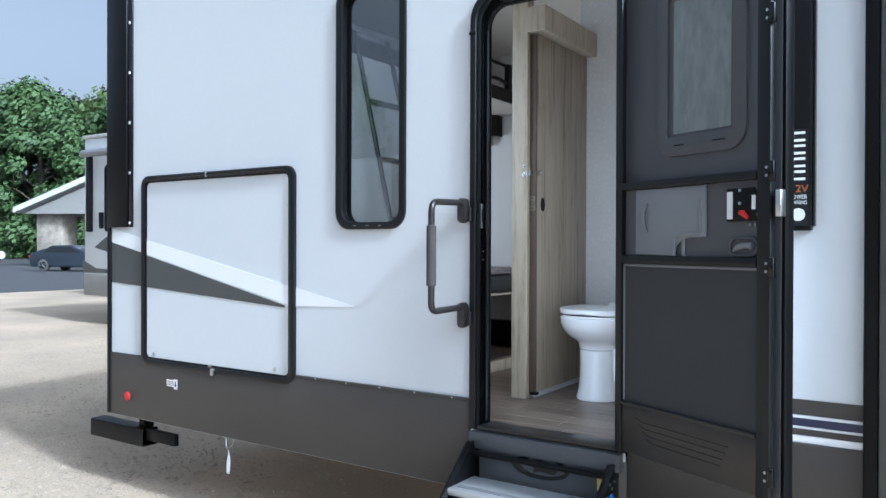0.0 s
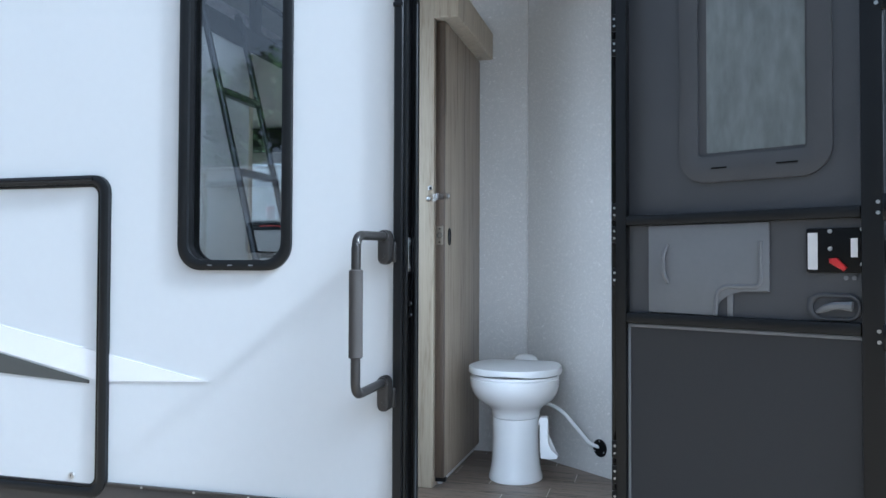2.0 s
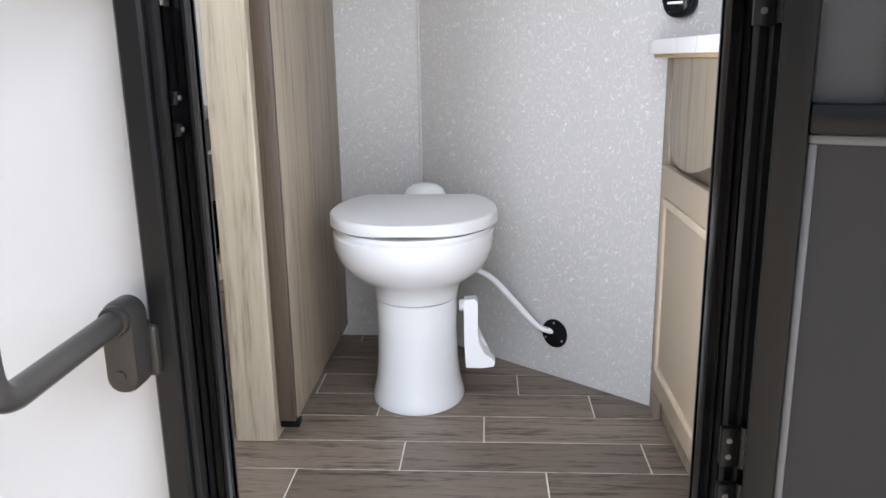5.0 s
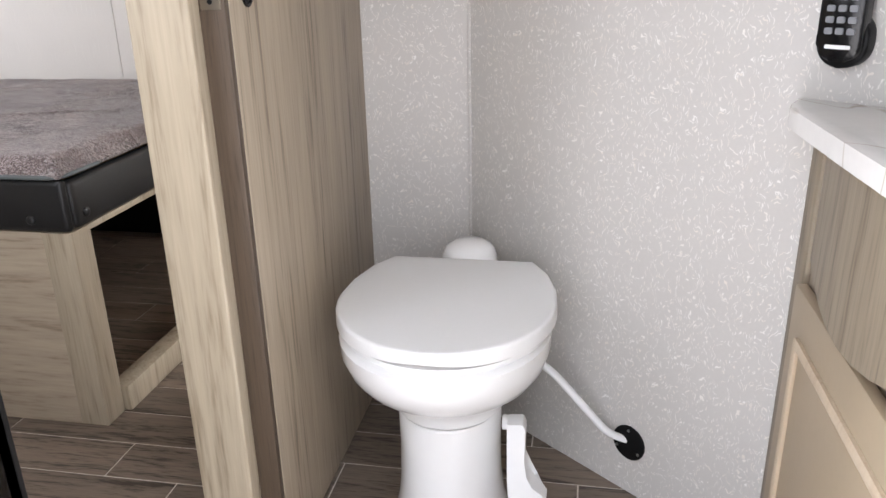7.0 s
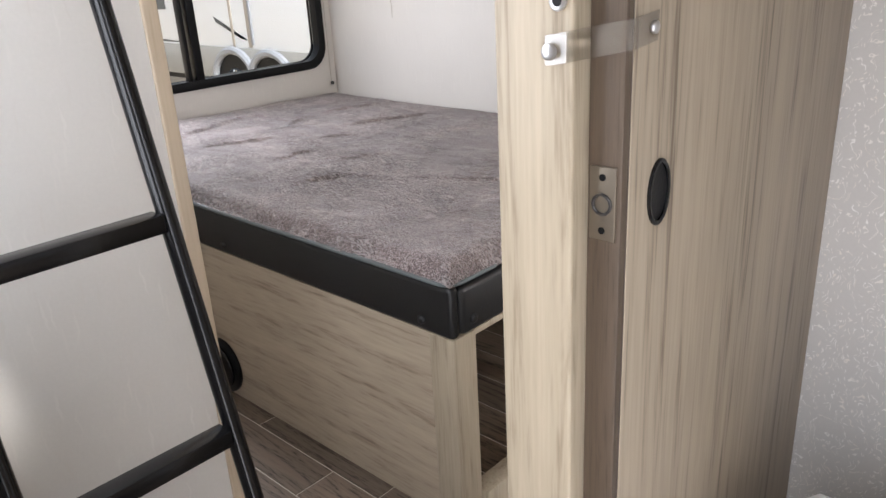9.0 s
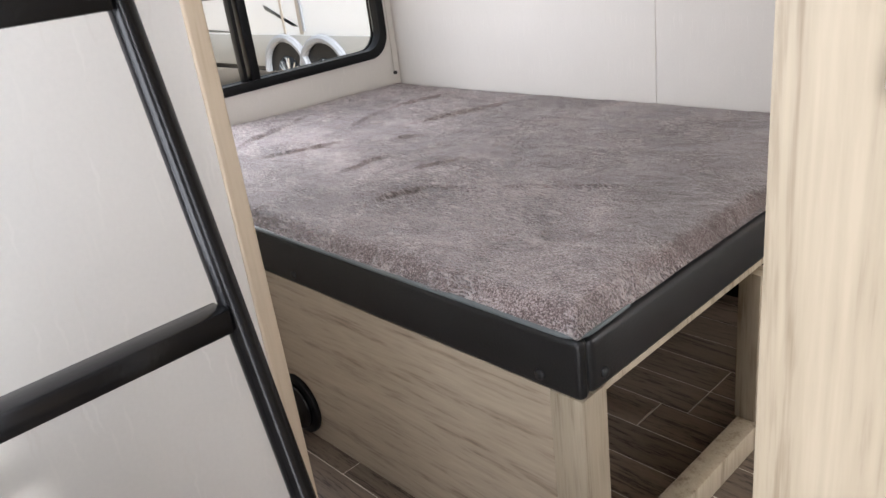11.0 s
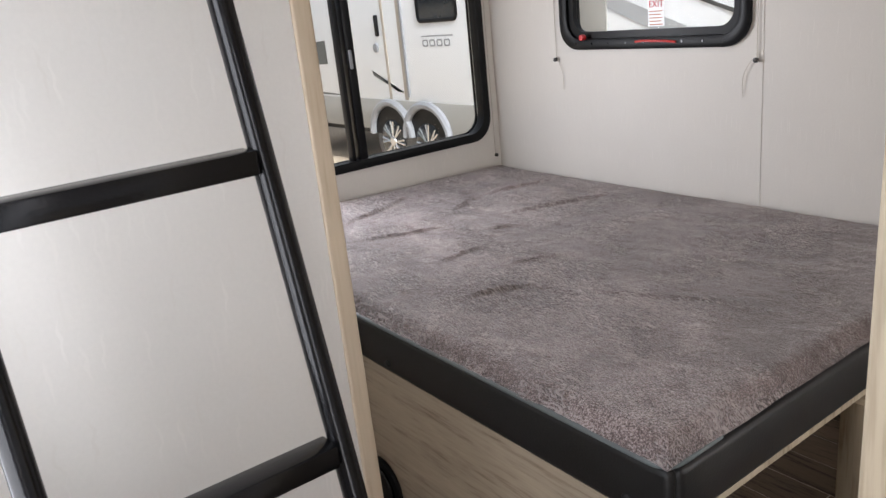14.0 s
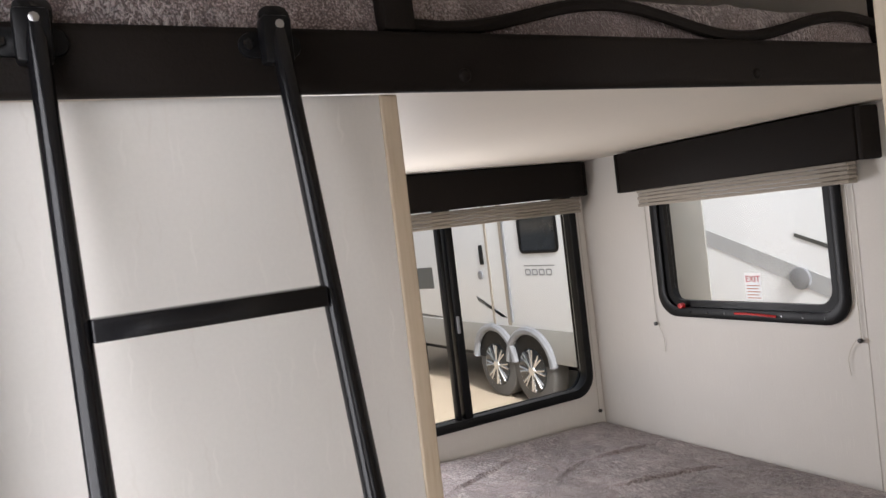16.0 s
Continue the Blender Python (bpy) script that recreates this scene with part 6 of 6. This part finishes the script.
def tree(x, y, h, r, seed, leafmat):
    rng = random.Random(seed)
    t = thing("tree", (x, y, 0), "tall leafy green deciduous tree at the lot's edge", "tree", "wood behind the lot")
    tr = bmesh.new()
    tube([(x, y, 0), (x + 0.2, y, h * 0.3), (x, y + 0.1, h * 0.62), (x + 0.1, y, h * 0.9)], [0.42, 0.32, 0.2, 0.05], 8, False, tr)
    limbs = []
    for k in range(9):
        a0, z0 = rng.random() * 6.283, h * rng.uniform(0.3, 0.7)
        e = Vector((x + math.cos(a0) * r * 0.75, y + math.sin(a0) * r * 0.75, z0 + h * rng.uniform(0.08, 0.22)))
        limbs.append(e)
        tube([(x + 0.1, y, z0), ((x + e.x) / 2, (y + e.y) / 2, (z0 + e.z) / 2 + 0.3), tuple(e)], [0.13, 0.09, 0.03], 5, False, tr)
    part("trunk", tr, M_BARK, t)
    verts, faces = [], []
    clumps = []
    for k in range(64):
        z = h * (0.14 + 0.84 * rng.random() ** 0.85)
        prof = math.sin(math.pi * min(1, max(0.05, (z / h - 0.02))) ** 0.75) ** 0.6
        a0 = rng.random() * 6.283
        rr = r * prof * math.sqrt(rng.uniform(0.25, 1.0))
        clumps.append((Vector((x + rr * math.cos(a0), y + rr * math.sin(a0), z)), rng.uniform(0.10, 0.21) * r * 1.6))
    for c, cr in clumps:
        for _ in range(150):
            d = Vector((rng.gauss(0, 1), rng.gauss(0, 1), rng.gauss(0, 0.75)))
            d = d.normalized() * cr * rng.uniform(0.55, 1.12)
            p = c + d
            s = rng.uniform(0.12, 0.27)
            nrm = (d.normalized() + Vector((rng.uniform(-0.6, 0.6), rng.uniform(-0.6, 0.6), rng.uniform(0, 0.8)))).normalized()
            a1 = nrm.orthogonal().normalized()
            b1 = nrm.cross(a1)
            i = len(verts)
            verts += [p + a1 * s * 1.5, p + b1 * s * 0.8, p - a1 * s * 1.5, p - b1 * s * 0.8]
            faces.append((i, i + 1, i + 2, i + 3))
    me = bpy.data.meshes.new("crown")
    me.from_pydata([v - Vector((x, y, 0)) for v in verts], [], faces)
    me.materials.append(leafmat)
    cr = new("crown", me)
    cr.parent = t
    return t


base_trees = [tree(-78, 42, 17, 5.2, 1, M_LEAF), tree(-70, 47, 16, 5.4, 2, M_LEAF), tree(-86, 36, 18, 5.8, 5, M_LEAF2)]
spots = [(-92, 31, 1.05, 0), (-84, 44, 1.15, 40), (-76, 49, 1.0, 80), (-68, 53, 1.0, 130), (-62, 57, 0.95, 200), (-100, 40, 1.25, 250), (-92, 50, 1.2, 300), (-80, 58, 1.15, 20), (-70, 63, 1.1, 75), (-58, 66, 1.0, 160), (-98, 22, 1.1, 220), (-104, 10, 1.15, 280), (-48, 68, 1.0, 10), (-64, 51, 0.9, 110), (-58, 52, 0.95, 60), (-74, 44, 0.8, 15), (-82, 37, 0.75, 95), (-88, 39, 0.72, 330), (-30, -46, 1.0, 50), (-16, -50, 1.1, 100), (-3, -48, 1.0, 170), (9, -52, 1.15, 240), (-44, -42, 1.05, 300), (22, -50, 1.0, 30)]
for k, (x, y, s, rz) in enumerate(spots):
    c = copy_thing(base_trees[k % 3], Matrix.LocRotScale((x, y, 0), Euler((0, 0, radians(rz))), (s, s, s * (0.92 + 0.03 * (k % 5)))))
    c.scale = (s, s, s)

# under-brush at the wood's foot
rng = random.Random(11)
vs, fs = [], []
for k in range(9000):
    t = rng.random()
    p = Vector((-104 + 52 * t + rng.gauss(0, 1.5), 26 + 32 * t + rng.gauss(0, 1.8), abs(rng.gauss(0, 1.4))))
    s = rng.uniform(0.1, 0.28)
    n = Vector((rng.gauss(0, 1), rng.gauss(0, 1) - 0.6, rng.gauss(0, 1) + 0.4)).normalized()
    a1 = n.orthogonal().normalized()
    b1 = n.cross(a1)
    i = len(vs)
    vs += [p + a1 * s * 1.5, p + b1 * s, p - a1 * s * 1.5, p - b1 * s]
    fs.append((i, i + 1, i + 2, i + 3))
me = bpy.data.meshes.new("brush")
me.from_pydata(vs, [], fs)
me.materials.append(M_LEAF)
tagged(new("under_brush", me), "green under-brush along the edge of the wood", "bushes", "", "stuff")

# loose stones on the gravel behind the trailer
vs, fs = [], []
ico = [Vector(v) for v in ((0, 0, 1), (0.9, 0, 0.3), (0.28, 0.85, 0.3), (-0.72, 0.53, 0.3), (-0.72, -0.53, 0.3), (0.28, -0.85, 0.3))]
for k in range(26000):
    d = rng.random() ** 1.6
    p = Vector((-2.2 - 13 * d + rng.uniform(-1, 1), rng.uniform(0.9, 2.6) + 8.5 * d * rng.random() + 1.2 * d, 0))
    if p.x > RO and p.y > WO + 1.5:
        continue
    s = rng.uniform(0.006, 0.02)
    i = len(vs)
    rz = rng.random() * 6.28
    cs, sn = math.cos(rz), math.sin(rz)
    vs += [p + Vector(((v.x * cs - v.y * sn) * s, (v.x * sn + v.y * cs) * s * rng.uniform(0.6, 1), v.z * s * 0.6)) for v in ico]
    fs += [(i, i + 1, i + 2), (i, i + 2, i + 3), (i, i + 3, i + 4), (i, i + 4, i + 5), (i, i + 5, i + 1)]
me = bpy.data.meshes.new("stones")
me.from_pydata(vs, [], fs)
me.materials.append(M_STONE)
tagged(new("gravel_stones", me), "loose pale stones lying on the gravel", "gravel", "", "stuff")

# ---- floor planks ----
PW, PLN, GAP = 0.1165, 0.486, 0.003
pb = box(GAP / 2, PLN - GAP / 2, GAP / 2, PW - GAP / 2, -0.004, 0.0002, 0.0006, 1)
plank_mesh = finish(pb, M_PLANK, False)
rng = random.Random(4)
offs = {2: -1.41, 3: -1.697, 4: -1.495, 5: -1.331, 6: -1.086, 7: -1.25, 13: -2.567, 14: -2.493, 15: -2.493, 16: -2.289}
for row in range(0, 21):
    y = 2.868 + PW * row
    off = offs.get(row, rng.uniform(0, PLN))
    k0 = math.floor((RI - off) / PLN)
    for k in range(k0, k0 + 10):
        x = off + k * PLN
        if x < RI + 0.003 or x > -0.2 or y > FI - 0.05:
            continue
        pl = new("plank", plank_mesh)
        pl.location = Vector((x, y, FL - 0.0012)) - PLACE[floor]
        pl.parent = floor
